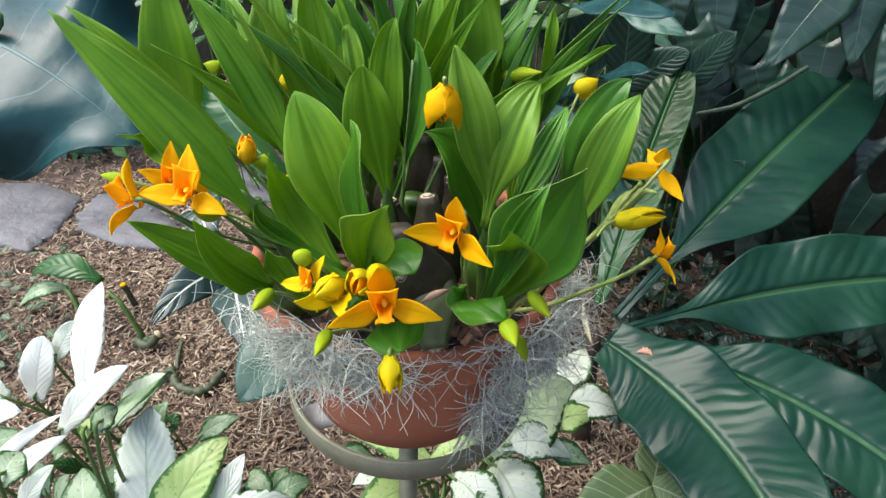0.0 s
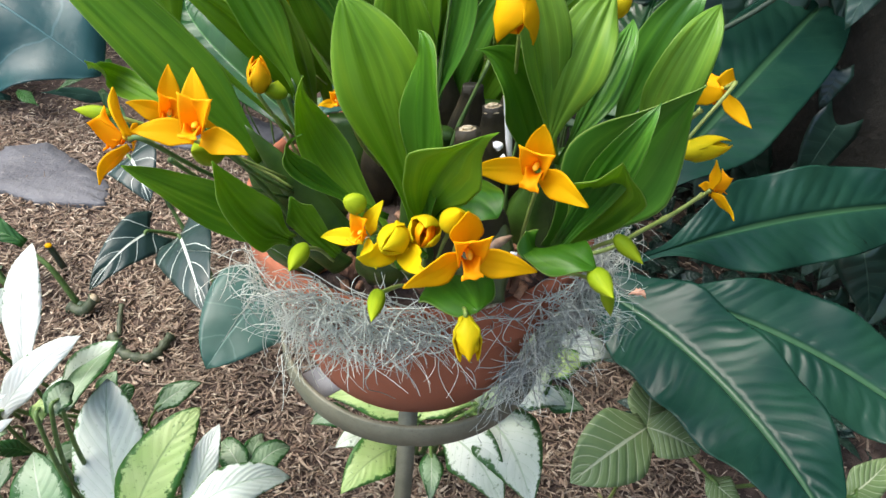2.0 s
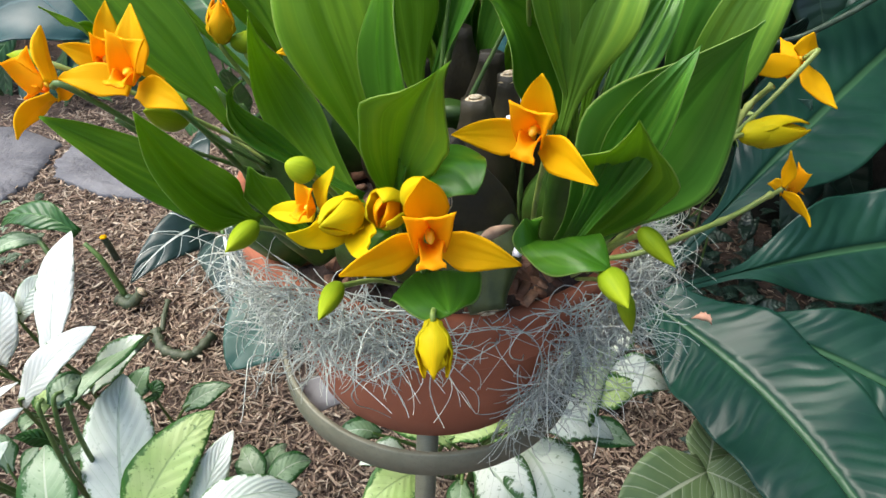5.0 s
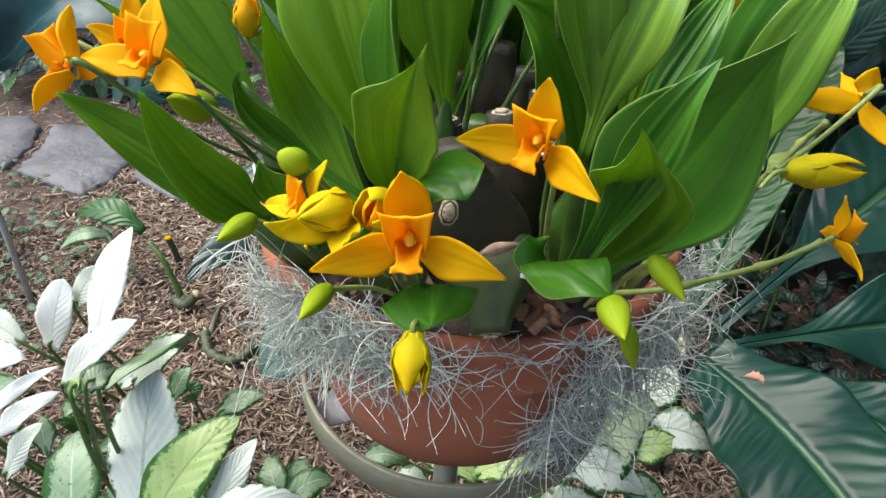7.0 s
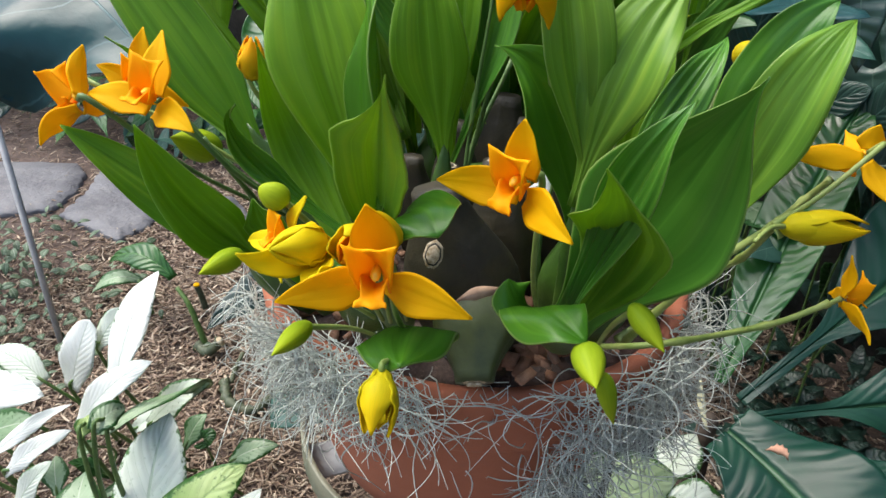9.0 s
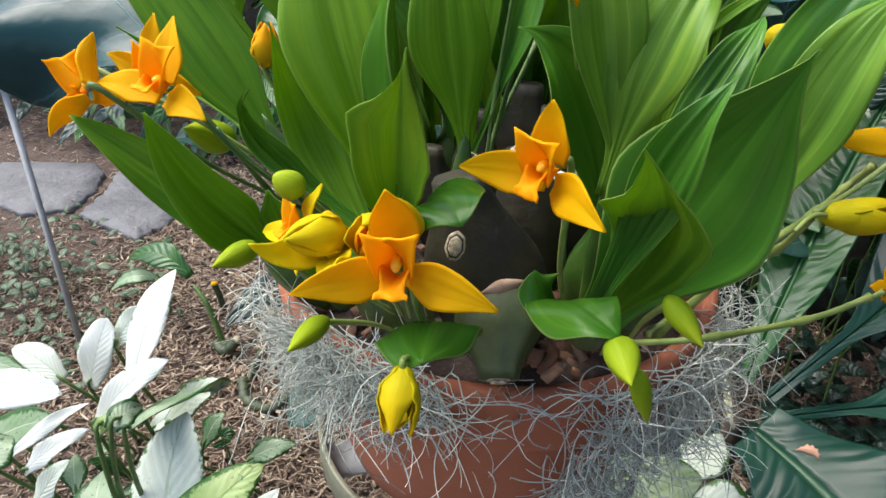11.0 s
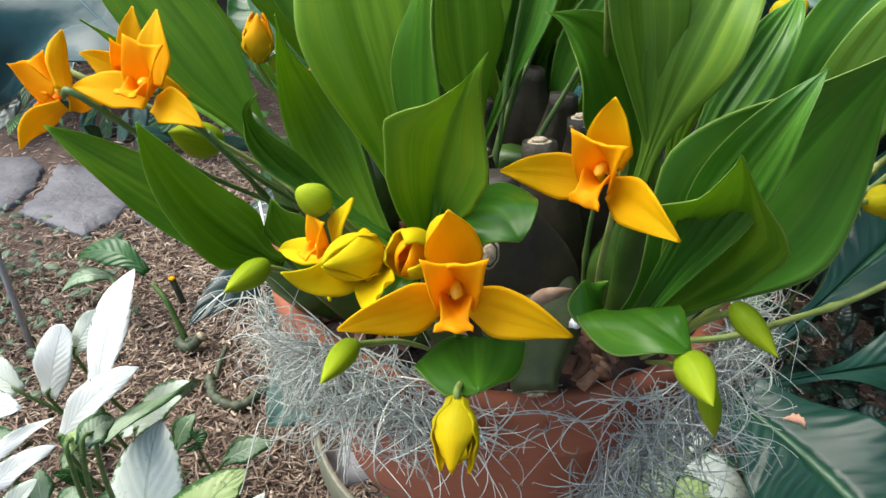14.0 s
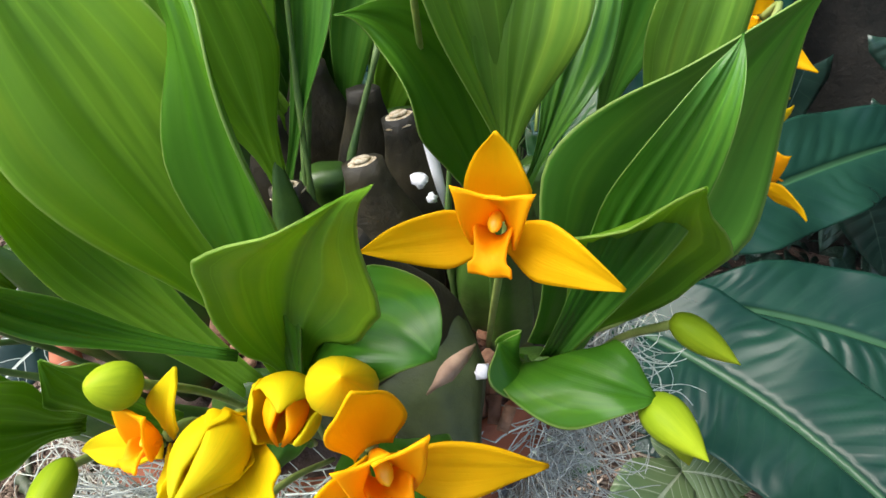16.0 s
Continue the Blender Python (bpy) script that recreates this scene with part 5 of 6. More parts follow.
def build_moss():
    """Grey hanging moss: thousands of thin curling threads over the rim."""
    rnd = random.Random(9)
    verts, faces = [], []

    def thread(start, heading, length, curl, drop, r):
        p, d = Vector(start), Vector(heading).normalized()
        steps = max(8, int(length / 0.0052))
        axis = Vector((rnd.uniform(-1, 1), rnd.uniform(-1, 1), rnd.uniform(-1, 1))).normalized()
        n0 = None
        first = len(verts)
        for k in range(steps + 1):
            normal = d.orthogonal().normalized() if n0 is None else (n0 - d * n0.dot(d)).normalized()
            n0 = normal
            other = d.cross(normal)
            rr = r * (1 - 0.5 * k / steps)
            for i in range(3):
                verts.append(p + (normal * math.cos(2.0944 * i) + other * math.sin(2.0944 * i)) * rr)
            p = p + d * (length / steps)
            # stays off the pot
            flat = Vector((p.x - POT.x, p.y - POT.y, 0))
            wall = 0.128 + 0.26 * max(0.0, p.z - POT.z) if p.z < POT.z + 0.155 else 0.182
            if p.z < POT.z + 0.222 and flat.length < wall + 0.003:
                p += flat.normalized() * (wall + 0.003 - flat.length)
            d = (Matrix.Rotation(rnd.gauss(curl, abs(curl) * 0.4 + 0.03) * 0.72, 3, axis) @ d + Vector((0, 0, -drop * 0.75))).normalized()
            axis = (axis + Vector((rnd.uniform(-1, 1), rnd.uniform(-1, 1), rnd.uniform(-1, 1))) * 0.22).normalized()
        for k in range(steps):
            for i in range(3):
                a = first + 3 * k
                faces.append((a + i, a + (i + 1) % 3, a + 3 + (i + 1) % 3, a + 3 + i))

    def tuft(a0, a1, count, low, high, reach, length, drop=0.10, out=0.5):
        for k in range(count):
            a = radians(rnd.uniform(a0, a1))
            r = 0.178 + rnd.uniform(-0.006, reach)
            z = POT.z + rnd.uniform(low, high)
            if z < POT.z + 0.15:
                r -= 0.045 * (1 - (z - POT.z) / 0.15)
            start = (POT.x + r * math.cos(a), POT.y + r * math.sin(a), z)
            side = rnd.choice((-1, 1)) * rnd.uniform(0.2, 1.2)
            head = (math.cos(a) * out - math.sin(a) * side, math.sin(a) * out + math.cos(a) * side, rnd.gauss(0.0, 0.5))
            thread(start, head, rnd.uniform(*length), rnd.choice((-1, 1)) * rnd.uniform(0.08, 0.62), drop * rnd.uniform(0.1, 1.5), rnd.uniform(0.00036, 0.00078))

    tuft(238, 274, 450, 0.182, 0.232, 0.006, (0.025, 0.065), 0.04, 0.25)
    tuft(240, 262, 26, 0.14, 0.17, 0.005, (0.02, 0.05), 0.06, 0.15)
    tuft(226, 246, 120, 0.150, 0.208, 0.006, (0.02, 0.06), 0.06, 0.3)
    tuft(208, 236, 80, 0.150, 0.205, 0.006, (0.03, 0.09), 0.12, 0.3)
    tuft(270, 298, 34, 0.195, 0.228, 0.003, (0.02, 0.06), 0.05, 0.1)
    tuft(303, 348, 440, 0.12, 0.228, 0.014, (0.03, 0.09), 0.07, 0.4)
    tuft(303, 320, 200, 0.02, 0.15, 0.012, (0.025, 0.075), 0.08, 0.4)
    tuft(340, 372, 90, 0.14, 0.228, 0.010, (0.03, 0.10), 0.16, 0.4)
    tuft(230, 330, 26, 0.12, 0.22, 0.004, (0.06, 0.12), 0.2, 0.4)
    me = bpy.data.meshes.new("spanish_moss")
    me.from_pydata(verts, [], faces)
    me.polygons.foreach_set("use_smooth", [True] * len(me.polygons))
    me.materials.append(MOSS)
    return tagged(new("spanish_moss", me), "grey Spanish moss hanging over the pot's rim", "moss", kind="stuff")


build_moss()

# ---- plants on the ground round the stand ----
def plant(name, label, category, group=""):
    return thing(name, label, category, group)


def plant_leaf(owner, base, mid, tip, width, face, mat, label="", root=None, stalk_r=0.003, stalk_mat=None, **kw):
    """A leaf on its own stalk, which comes from root."""
    bm = bmesh.new()
    LEAF_COUNT[0] += 1
    args = dict(shape=shape_pointed, fold=0.12, cup=0.08, nu=10, nv=18, seed=LEAF_COUNT[0], wave=0.004, waves=1.4)
    args.update(kw)
    blade(bm, base, mid, tip, width, face, **args)
    ob = part("leaf", bm, mat, owner, label)
    if root is not None:
        a, b = Vector(root), Vector(base)
        d = (Vector(mid) - b).normalized()
        m = a.lerp(b, 0.55) + Vector((0, 0, 0.12 * (b - a).length)) - d * 0.03
        bm = bmesh.new()
        tube(bm, [a, m, b, b + d * 0.02], stalk_r * 1.5, stalk_r * 0.8, 7, 6)
        part("leaf_stalk", bm, stalk_mat or STEM_DARK, owner)
    return ob


def arch(a, b, rise):
    return (Vector(a) + Vector(b)) / 2 + Vector((0, 0, rise))


# white dieffenbachia to the left
white = plant("dieffenbachia", "dieffenbachia with nearly white leaves growing from the mulch", "plant")
W0 = (-0.500, 0.930, 0.0)
for base, tip, width, face, mat, rise in (
    ((-0.553, 0.940, 0.312), (-0.593, 1.144, 0.416), 0.057, (0.2, -0.75, 0.6), WHITE_LEAF, 0.03),
    ((-0.556, 0.853, 0.300), (-0.385, 0.866, 0.489), 0.050, (0.1, -0.6, 0.8), WHITE_LEAF, 0.02),
    ((-0.708, 0.985, 0.215), (-0.684, 1.045, 0.345), 0.068, (0.1, -0.65, 0.75), WHITE_LEAF, 0.01),
    ((-0.549, 0.989, 0.170), (-0.416, 1.018, 0.300), 0.056, (0.0, -0.6, 0.8), WHITE_EDGED, 0.02),
    ((-0.590, 0.990, 0.140), (-0.500, 1.010, 0.215), 0.034, (0.0, -0.6, 0.8), WHITE_RIM, 0.01),
    ((-0.879, 0.860, 0.237), (-0.631, 0.872, 0.328), 0.066, (0.1, -0.6, 0.8), WHITE_LEAF, 0.02),
    ((-0.672, 0.780, 0.260), (-0.471, 0.790, 0.444), 0.024, (0.2, -0.6, 0.8), WHITE_LEAF, 0.01),
    ((-0.620, 0.760, 0.267), (-0.462, 0.770, 0.415), 0.032, (0.2, -0.6, 0.8), WHITE_LEAF, 0.01),
    ((-0.592, 0.730, 0.217), (-0.480, 0.740, 0.375), 0.038, (0.2, -0.6, 0.8), WHITE_RIM, 0.01),
    ((-0.679, 1.040, 0.281), (-0.606, 1.060, 0.383), 0.046, (0.1, -0.7, 0.7), WHITE_RIM, 0.01),
    ((-0.763, 0.980, 0.218), (-0.904, 1.000, 0.235), 0.058, (0.1, -0.6, 0.8), WHITE_RIM, 0.02),
    ((-0.962, 0.950, 0.214), (-0.828, 0.960, 0.228), 0.045, (0.1, -0.6, 0.8), GREEN_EDGED, 0.02),
    ((-0.796, 0.800, 0.186), (-0.593, 0.820, 0.335), 0.060, (0.1, -0.6, 0.8), GREEN_EDGED, 0.02),
    ((-0.365, 0.743, 0.473), (-0.443, 1.057, 0.251), 0.064, (0.0, -0.6, 0.8), GREEN_EDGED, 0.02),
    ((-0.371, 0.730, 0.489), (-0.362, 0.780, 0.487), 0.035, (0.3, -0.6, 0.7), GREEN_EDGED, 0.01),
    ((-0.387, 0.721, 0.479), (-0.394, 0.753, 0.489), 0.020, (0.3, -0.6, 0.7), LIME_EDGED, 0.005),
    ((-0.415, 0.592, 0.544), (-0.409, 0.639, 0.555), 0.05, (0.1, -0.6, 0.8), GREEN_EDGED, 0.01),
):
    plant_leaf(white, base, arch(base, tip, rise), tip, width * 1.1, face, mat, shape=shape_leafy if width < 0.06 else shape_ovate, root=(base[0] * 0.75 + W0[0] * 0.25, base[1] + 0.07, 0.0))
# low green leaves, added to stand in for the shade under the white ones
low = random.Random(12)
for k in range(22):
    b = Vector((low.uniform(-0.68, -0.26), low.uniform(0.74, 1.02), low.uniform(0.03, 0.16)))
    t = b + Vector((low.uniform(-0.1, 0.1), low.uniform(-0.08, 0.06), low.uniform(-0.01, 0.06)))
    plant_leaf(white, b, arch(b, t, 0.012), t, low.uniform(0.035, 0.055), (low.uniform(-0.3, 0.3), -0.5, 0.8), low.choice((GREEN_EDGED, DARK_GREEN, GREEN_EDGED)), root=(b.x, b.y + 0.03, 0.0), stalk_r=0.0022)
for a, b in (((-0.699, 1.370, 0.020), (-0.780, 1.400, 0.152)), ((-0.866, 1.391, 0.050), (-0.940, 1.450, 0.097))):
    bm = bmesh.new()
    tube(bm, [a, arch(a, b, 0.03), b], 0.008, 0.005, 8, 6)
    part("leaf_stalk", bm, STEM_DARK, white)
b, t = (-0.803, 1.420, 0.162), (-1.025, 1.450, 0.131)
plant_leaf(white, b, arch(b, t, 0.05), t, 0.075, (0.0, -0.5, 0.85), DARK_GREEN)
b, t = (-0.931, 1.450, 0.098), (-1.055, 1.400, 0.059)
plant_leaf(white, b, arch(b, t, 0.03), t, 0.05, (0.0, -0.5, 0.85), GREEN_EDGED)

lime = plant("dieffenbachia", "low dieffenbachia with cream and lime leaves edged in green", "plant")
for base, tip, width, face, mat, rise in (
    ((-0.320, 0.690, 0.248), (-0.361, 0.853, 0.407), 0.104, (0.1, -0.75, 0.65), WHITE_RIM, 0.035),
    ((-0.310, 0.680, 0.259), (-0.216, 0.824, 0.384), 0.086, (0.0, -0.6, 0.8), LIME_EDGED, 0.03),
    ((-0.218, 0.700, 0.271), (-0.187, 0.810, 0.362), 0.046, (0.1, -0.7, 0.7), WHITE_RIM, 0.02),
    ((-0.408, 0.660, 0.255), (-0.460, 0.770, 0.329), 0.082, (0.1, -0.7, 0.7), GREEN_EDGED, 0.02),
    ((-0.197, 0.670, 0.353), (-0.069, 0.740, 0.334), 0.058, (-0.1, -0.45, 0.9), WHITE_RIM, 0.03),
    ((-0.150, 0.808, 0.227), (-0.095, 0.860, 0.228), 0.045, (-0.1, -0.5, 0.85), GREEN_EDGED, 0.02),
    ((-0.164, 0.806, 0.224), (-0.215, 0.865, 0.228), 0.045, (0.1, -0.5, 0.85), GREEN_EDGED, 0.02),
    ((-0.162, 0.821, 0.211), (-0.148, 0.897, 0.208), 0.035, (0.1, -0.6, 0.8), GREEN_EDGED, 0.02),
):
    plant_leaf(lime, base, arch(base, tip, rise), tip, width * 1.08, face, mat, shape=shape_leafy, root=(base[0] * 0.9 - 0.03, base[1] + 0.06, 0.0))

under = plant("dieffenbachia", "bushy dieffenbachia with pale green-edged leaves under the stand", "plant")
for base, tip, width, face, mat, rise in (
    ((0.220, 0.862, 0.367), (0.369, 0.993, 0.409), 0.130, (-0.1, -0.75, 0.6), WHITE_LIME, 0.03),
    ((0.348, 0.994, 0.395), (0.401, 1.126, 0.376), 0.066, (-0.3, -0.8, 0.5), WHITE_EDGED, 0.01),
    ((0.353, 0.966, 0.390), (0.461, 0.978, 0.361), 0.062, (0.1, -0.5, 0.85), WHITE_EDGED, 0.02),
    ((0.320, 0.922, 0.368), (0.413, 0.958, 0.373), 0.052, (0.0, -0.5, 0.85), LIME_EDGED, 0.02),
    ((0.246, 0.871, 0.375), (0.368, 0.883, 0.345), 0.064, (0.0, -0.4, 0.9), WHITE_EDGED, 0.03),
    ((0.316, 0.888, 0.357), (0.407, 0.894, 0.322), 0.045, (0.1, -0.4, 0.9), GREEN_EDGED, 0.01),
    ((0.234, 0.884, 0.304), (0.305, 0.733, 0.285), 0.112, (0.0, -0.5, 0.85), WHITE_EDGED, 0.04),
    ((0.166, 0.865, 0.278), (0.260, 0.730, 0.280), 0.088, (-0.1, -0.5, 0.85), WHITE_EDGED, 0.04),
    ((0.094, 0.866, 0.230), (0.001, 0.765, 0.246), 0.075, (-0.1, -0.5, 0.85), LIME_EDGED, 0.03),
    ((0.149, 0.859, 0.225), (0.148, 0.767, 0.225), 0.040, (0.0, -0.5, 0.85), GREEN_EDGED, 0.02),
    ((0.128, 0.925, 0.224), (-0.046, 0.956, 0.250), 0.062, (-0.1, -0.3, 0.95), LIME_EDGED, 0.03),
    ((0.118, 0.929, 0.227), (0.221, 0.948, 0.255), 0.055, (0.1, -0.4, 0.9), LIME_EDGED, 0.03),
    ((0.057, 0.896, 0.217), (-0.018, 0.860, 0.232), 0.05, (-0.1, -0.4, 0.9), WHITE_EDGED, 0.02),
    ((0.002, 0.940, 0.204), (-0.070, 0.921, 0.209), 0.045, (-0.1, -0.4, 0.9), GREEN_EDGED, 0.02),
    ((0.285, 0.932, 0.316), (0.297, 1.038, 0.332), 0.05, (-0.1, -0.7, 0.7), LIME_EDGED, 0.02),
):
    plant_leaf(under, base, arch(base, tip, rise), tip, width * 1.1, face, mat, root=(0.14 + 0.25 * (base[0] - 0.14), 1.0, 0.0))

# alocasia with white veins, and its larger grey-green neighbour
alo = plant("alocasia", "dark alocasia with bold white veins beside the pot", "plant")
for base, tip, width, face in (
    ((-0.402, 1.334, 0.287), (-0.288, 1.097, 0.301), 0.150, (0.0, -0.75, 0.65)),
    ((-0.482, 1.378, 0.258), (-0.567, 1.219, 0.222), 0.110, (0.1, -0.7, 0.65)),
    ((-0.596, 1.611, 0.292), (-0.524, 1.498, 0.241), 0.150, (0.0, -0.7, 0.7)),
):
    plant_leaf(alo, base, arch(base, tip, 0.02), tip, width, face, ALOCASIA, root=(-0.38, 1.45, 0.0), shape=shape_heart, lobe=0.35, fold=0.06, stalk_r=0.004)
elephant = plant("taro", "broad grey-green arrow-shaped leaf low beside the pot", "plant")
b, t = (-0.132, 1.092, 0.404), (-0.236, 0.922, 0.354)
plant_leaf(elephant, b, arch(b, t, 0.02), t, 0.175, (0.0, -0.5, 0.85), BLUE_GREEN, root=(-0.05, 1.25, 0.0), shape=shape_leafy, lobe=0.1, fold=0.08, stalk_r=0.005)

# the big shining leaf over the path
ear = plant("elephant_ear", "large glossy blue-green leaf arching over the path", "plant")
b, t = (-0.429, 0.860, 1.049), (-0.211, 0.780, 0.965)
plant_leaf(ear, b, arch(b, t, 0.015), t, 0.43, (-0.15, -0.35, 0.95), EAR_LEAF, root=(-1.25, 0.75, 0.0), shape=shape_heart, lobe=0.35, fold=-0.05, cup=0.12, wave=0.050, waves=2.2, stalk_r=0.007, nu=20, nv=26, thick=0.0012)

# bird's nest rosette with long leathery leaves
nest = plant("birds_nest_anthurium", "dark leathery rosette plant with long ribbed leaves", "plant")
N0 = (0.417, 1.150, 0.374)
for base, mid, tip, width, face, mat, kw in (
    ((0.426, 1.070, 0.453), (0.579, 0.871, 0.460), (0.652, 0.617, 0.475), 0.208, (-0.05, -0.45, 0.9), BIRDNEST, dict(wave=0.008, shape=shape_broad)),
    ((0.463, 1.121, 0.416), (0.762, 0.998, 0.417), (0.988, 0.787, 0.383), 0.200, (0.05, -0.45, 0.9), BIRDNEST, dict(wave=0.008, shape=shape_paddle)),
    ((0.449, 1.140, 0.411), (0.789, 1.229, 0.490), (1.117, 1.278, 0.520), 0.190, (-0.05, -0.65, 0.75), BIRDNEST, dict(wave=0.012, shape=shape_petioled)),
    ((0.460, 1.191, 0.410), (0.746, 1.471, 0.616), (1.052, 1.770, 0.777), 0.235, (-0.35, -0.75, 0.6), BIRDNEST, dict(wave=0.006, shape=shape_petioled)),
    ((0.428, 1.225, 0.408), (0.502, 1.435, 0.628), (0.578, 1.613, 0.788), 0.125, (-0.5, -0.85, 0.15), BIRDNEST_LIGHT, dict(wave=0.004)),
):
    plant_leaf(nest, base, mid, tip, width, face, mat, **{**dict(shape=shape_strap, fold=0.10, cup=0.03, nu=36, nv=150, waves=4.0, thick=0.0012, side_ribs=(21, 1.9, 0.0046)), **kw})
bm = bmesh.new()
n0 = Vector(N0)
loft(bm, (n0.x + 0.03, n0.y + 0.06, 0.0), (n0.x, n0.y + 0.01, n0.z + 0.01), 0.022, lambda v: 1.0 - 0.35 * v, 12, 8, 5, 0.12)
part("stem_base", bm, ROOT, nest, "brown fibrous stem base")
bm = bmesh.new()
b, t = (0.395, 1.049, 0.462), (0.374, 1.115, 0.518)
blade(bm, b, arch(b, t, 0.0) - Vector((0.006, 0, 0)), t, 0.013, (-0.4, -0.8, 0.3), shape_lance, fold=0.2, cup=0.6, nu=8, nv=10)
part("sheath", bm, PALE_SHEATH, nest, "pale papery sheath")

cal = plant("caladium", "pale veined arrow-shaped leaves low under the rosette", "plant")
c0 = (0.508, 0.862, 0.323)
for tip, width in (((0.363, 0.757, 0.317), 0.125), ((0.540, 0.974, 0.332), 0.080), ((0.591, 0.823, 0.313), 0.085)):
    plant_leaf(cal, c0, arch(c0, tip, 0.008), tip, width, (0.0, -0.5, 0.85), CALADIUM, fold=0.06, shape=shape_leafy)
plant_leaf(cal, (0.581, 0.765, 0.338), (0.595, 0.740, 0.339), (0.622, 0.712, 0.339), 0.05, (0, -0.5, 0.85), CALADIUM, root=(0.6, 1.0, 0.0))
plant_leaf(cal, (0.758, 0.708, 0.387), (0.798, 0.730, 0.399), (0.844, 0.764, 0.410), 0.06, (0, -0.5, 0.85), CALADIUM, root=(0.8, 0.95, 0.0))
bm = bmesh.new()
tube(bm, [(c0[0], c0[1] + 0.06, 0.0), (c0[0], c0[1] + 0.02, 0.05), c0], 0.004, 0.003, 7, 6)
part("leaf_stalk", bm, STEM, cal)


# climbing plants in front of the added dark backing
def vine_leaf(owner, centre, size, point, face, mat, shape=shape_heart, lobe=0.3, ratio=0.72, **kw):
    c, d = Vector(centre), Vector(point).normalized()
    base, tip = c - d * size * 0.5, c + d * size * 0.5
    args = dict(shape=shape, lobe=lobe, fold=0.08, nu=8, nv=10, stalk_r=0.002)
    args.update(kw)
    plant_leaf(owner, base, arch(base, tip, 0.04 * size), tip, size * ratio, face, mat, **args)


vines = plant("climbing_philodendron", "dark heart-leaved vine climbing the added dark backing", "plant")
for centre, size, point, face in (
    ((0.782, 1.600, 0.872), 0.19, (-0.5, -0.3, -0.8), (-0.3, -0.9, 0.4)),
    ((0.897, 1.600, 0.898), 0.18, (0.0, -0.4, -0.9), (-0.2, -0.9, 0.4)),
    ((0.663, 1.750, 0.811), 0.15, (0.1, -0.3, -0.9), (-0.1, -0.9, 0.4)),
    ((0.620, 1.700, 0.740), 0.16, (0.2, -0.3, -0.9), (-0.4, -0.9, 0.4)),
    ((0.729, 1.800, 0.721), 0.20, (-0.5, -0.3, -0.7), (-0.1, -0.9, 0.5)),
    ((0.606, 1.800, 0.816), 0.16, (-0.2, -0.3, -0.9), (0.1, -0.9, 0.4)),
    ((0.934, 1.800, 0.743), 0.20, (-0.1, -0.3, -0.9), (-0.1, -0.9, 0.4)),
    ((0.810, 1.750, 0.655), 0.16, (0.3, -0.3, -0.8), (-0.2, -0.9, 0.4)),
    ((1.013, 1.700, 0.808), 0.2, (0.1, -0.3, -0.9), (-0.2, -0.9, 0.4)),
    ((0.613, 1.850, 0.609), 0.14, (-0.3, -0.3, -0.9), (-0.2, -0.9, 0.4)),
    ((0.680, 1.850, 0.844), 0.16, (0.2, -0.3, -0.9), (-0.2, -0.9, 0.4)),
    ((0.506, 1.500, 0.924), 0.12, (0.2, -0.3, -0.9), (-0.4, -0.9, 0.4)),
    ((1.302, 1.700, 0.472), 0.14, (0.2, -0.3, -0.9), (-0.4, -0.9, 0.4)),
):
    vine_leaf(vines, centre, size, point, face, VINE)
# scattered vine leaves cover the added backing, also above the view
rndv = random.Random(31)
for k in range(190):
    s = rndv.random()
    if s < 0.5:
        x, y = rndv.uniform(0.45, 1.1), 0
        y = 2.12 - 0.45 * (x - 0.45) + rndv.uniform(-0.22, -0.02)
    else:
        x, y = rndv.uniform(1.0, 1.5), 0
        y = 1.88 - 1.75 * (x - 1.0) + rndv.uniform(-0.25, -0.05)
    z = rndv.uniform(0.12, 2.3)
    vine_leaf(vines, (x - 0.08, y, z), rndv.uniform(0.09, 0.19), (rndv.uniform(-0.6, 0.6), -0.3, -0.9), (rndv.uniform(-0.7, 0.2), -0.9, rndv.uniform(0.1, 0.6)), VINE)
b = (0.533, 1.720, 0.832)
vine_leaf(vines, b, 0.12, (0.3, -0.2, -0.9), (-0.2, -0.9, 0.3), ORCHID_PALE, shape=shape_lance, lobe=0.0, ratio=0.5)
bm = bmesh.new()
tube(bm, [(0.634, 1.620, 0.662), (0.705, 1.600, 0.698), (0.767, 1.580, 0.756), (0.821, 1.580, 0.807)], 0.006, 0.006, 8, 6)
part("vine_stem", bm, VINE_STEM, vines, "thick green climbing stem")
bm = bmesh.new()
tube(bm, [(0.644, 1.620, 0.663), (0.659, 1.620, 0.611), (0.684, 1.630, 0.540)], 0.003, 0.003, 6, 5)
part("vine_stem", bm, ROOT, vines)
for x0, x1 in ((1335, 1310), (1350, 1300), (1320, 1330)):
    bm = bmesh.new()
    pts = []
    for k in range(7):
        f = k / 6
        e = Vector((0.763, 1.850, 0.830)).lerp(Vector((0.816, 1.850, 0.521)), f)
        pts.append(e + Vector((0.02 * math.sin(k * 2 + x0), 0.01 * math.cos(k * 3 + x1), 0)))
    tube(bm, pts, 0.005, 0.003, 6, 4)
    part("aerial_root", bm, ROOT, vines)

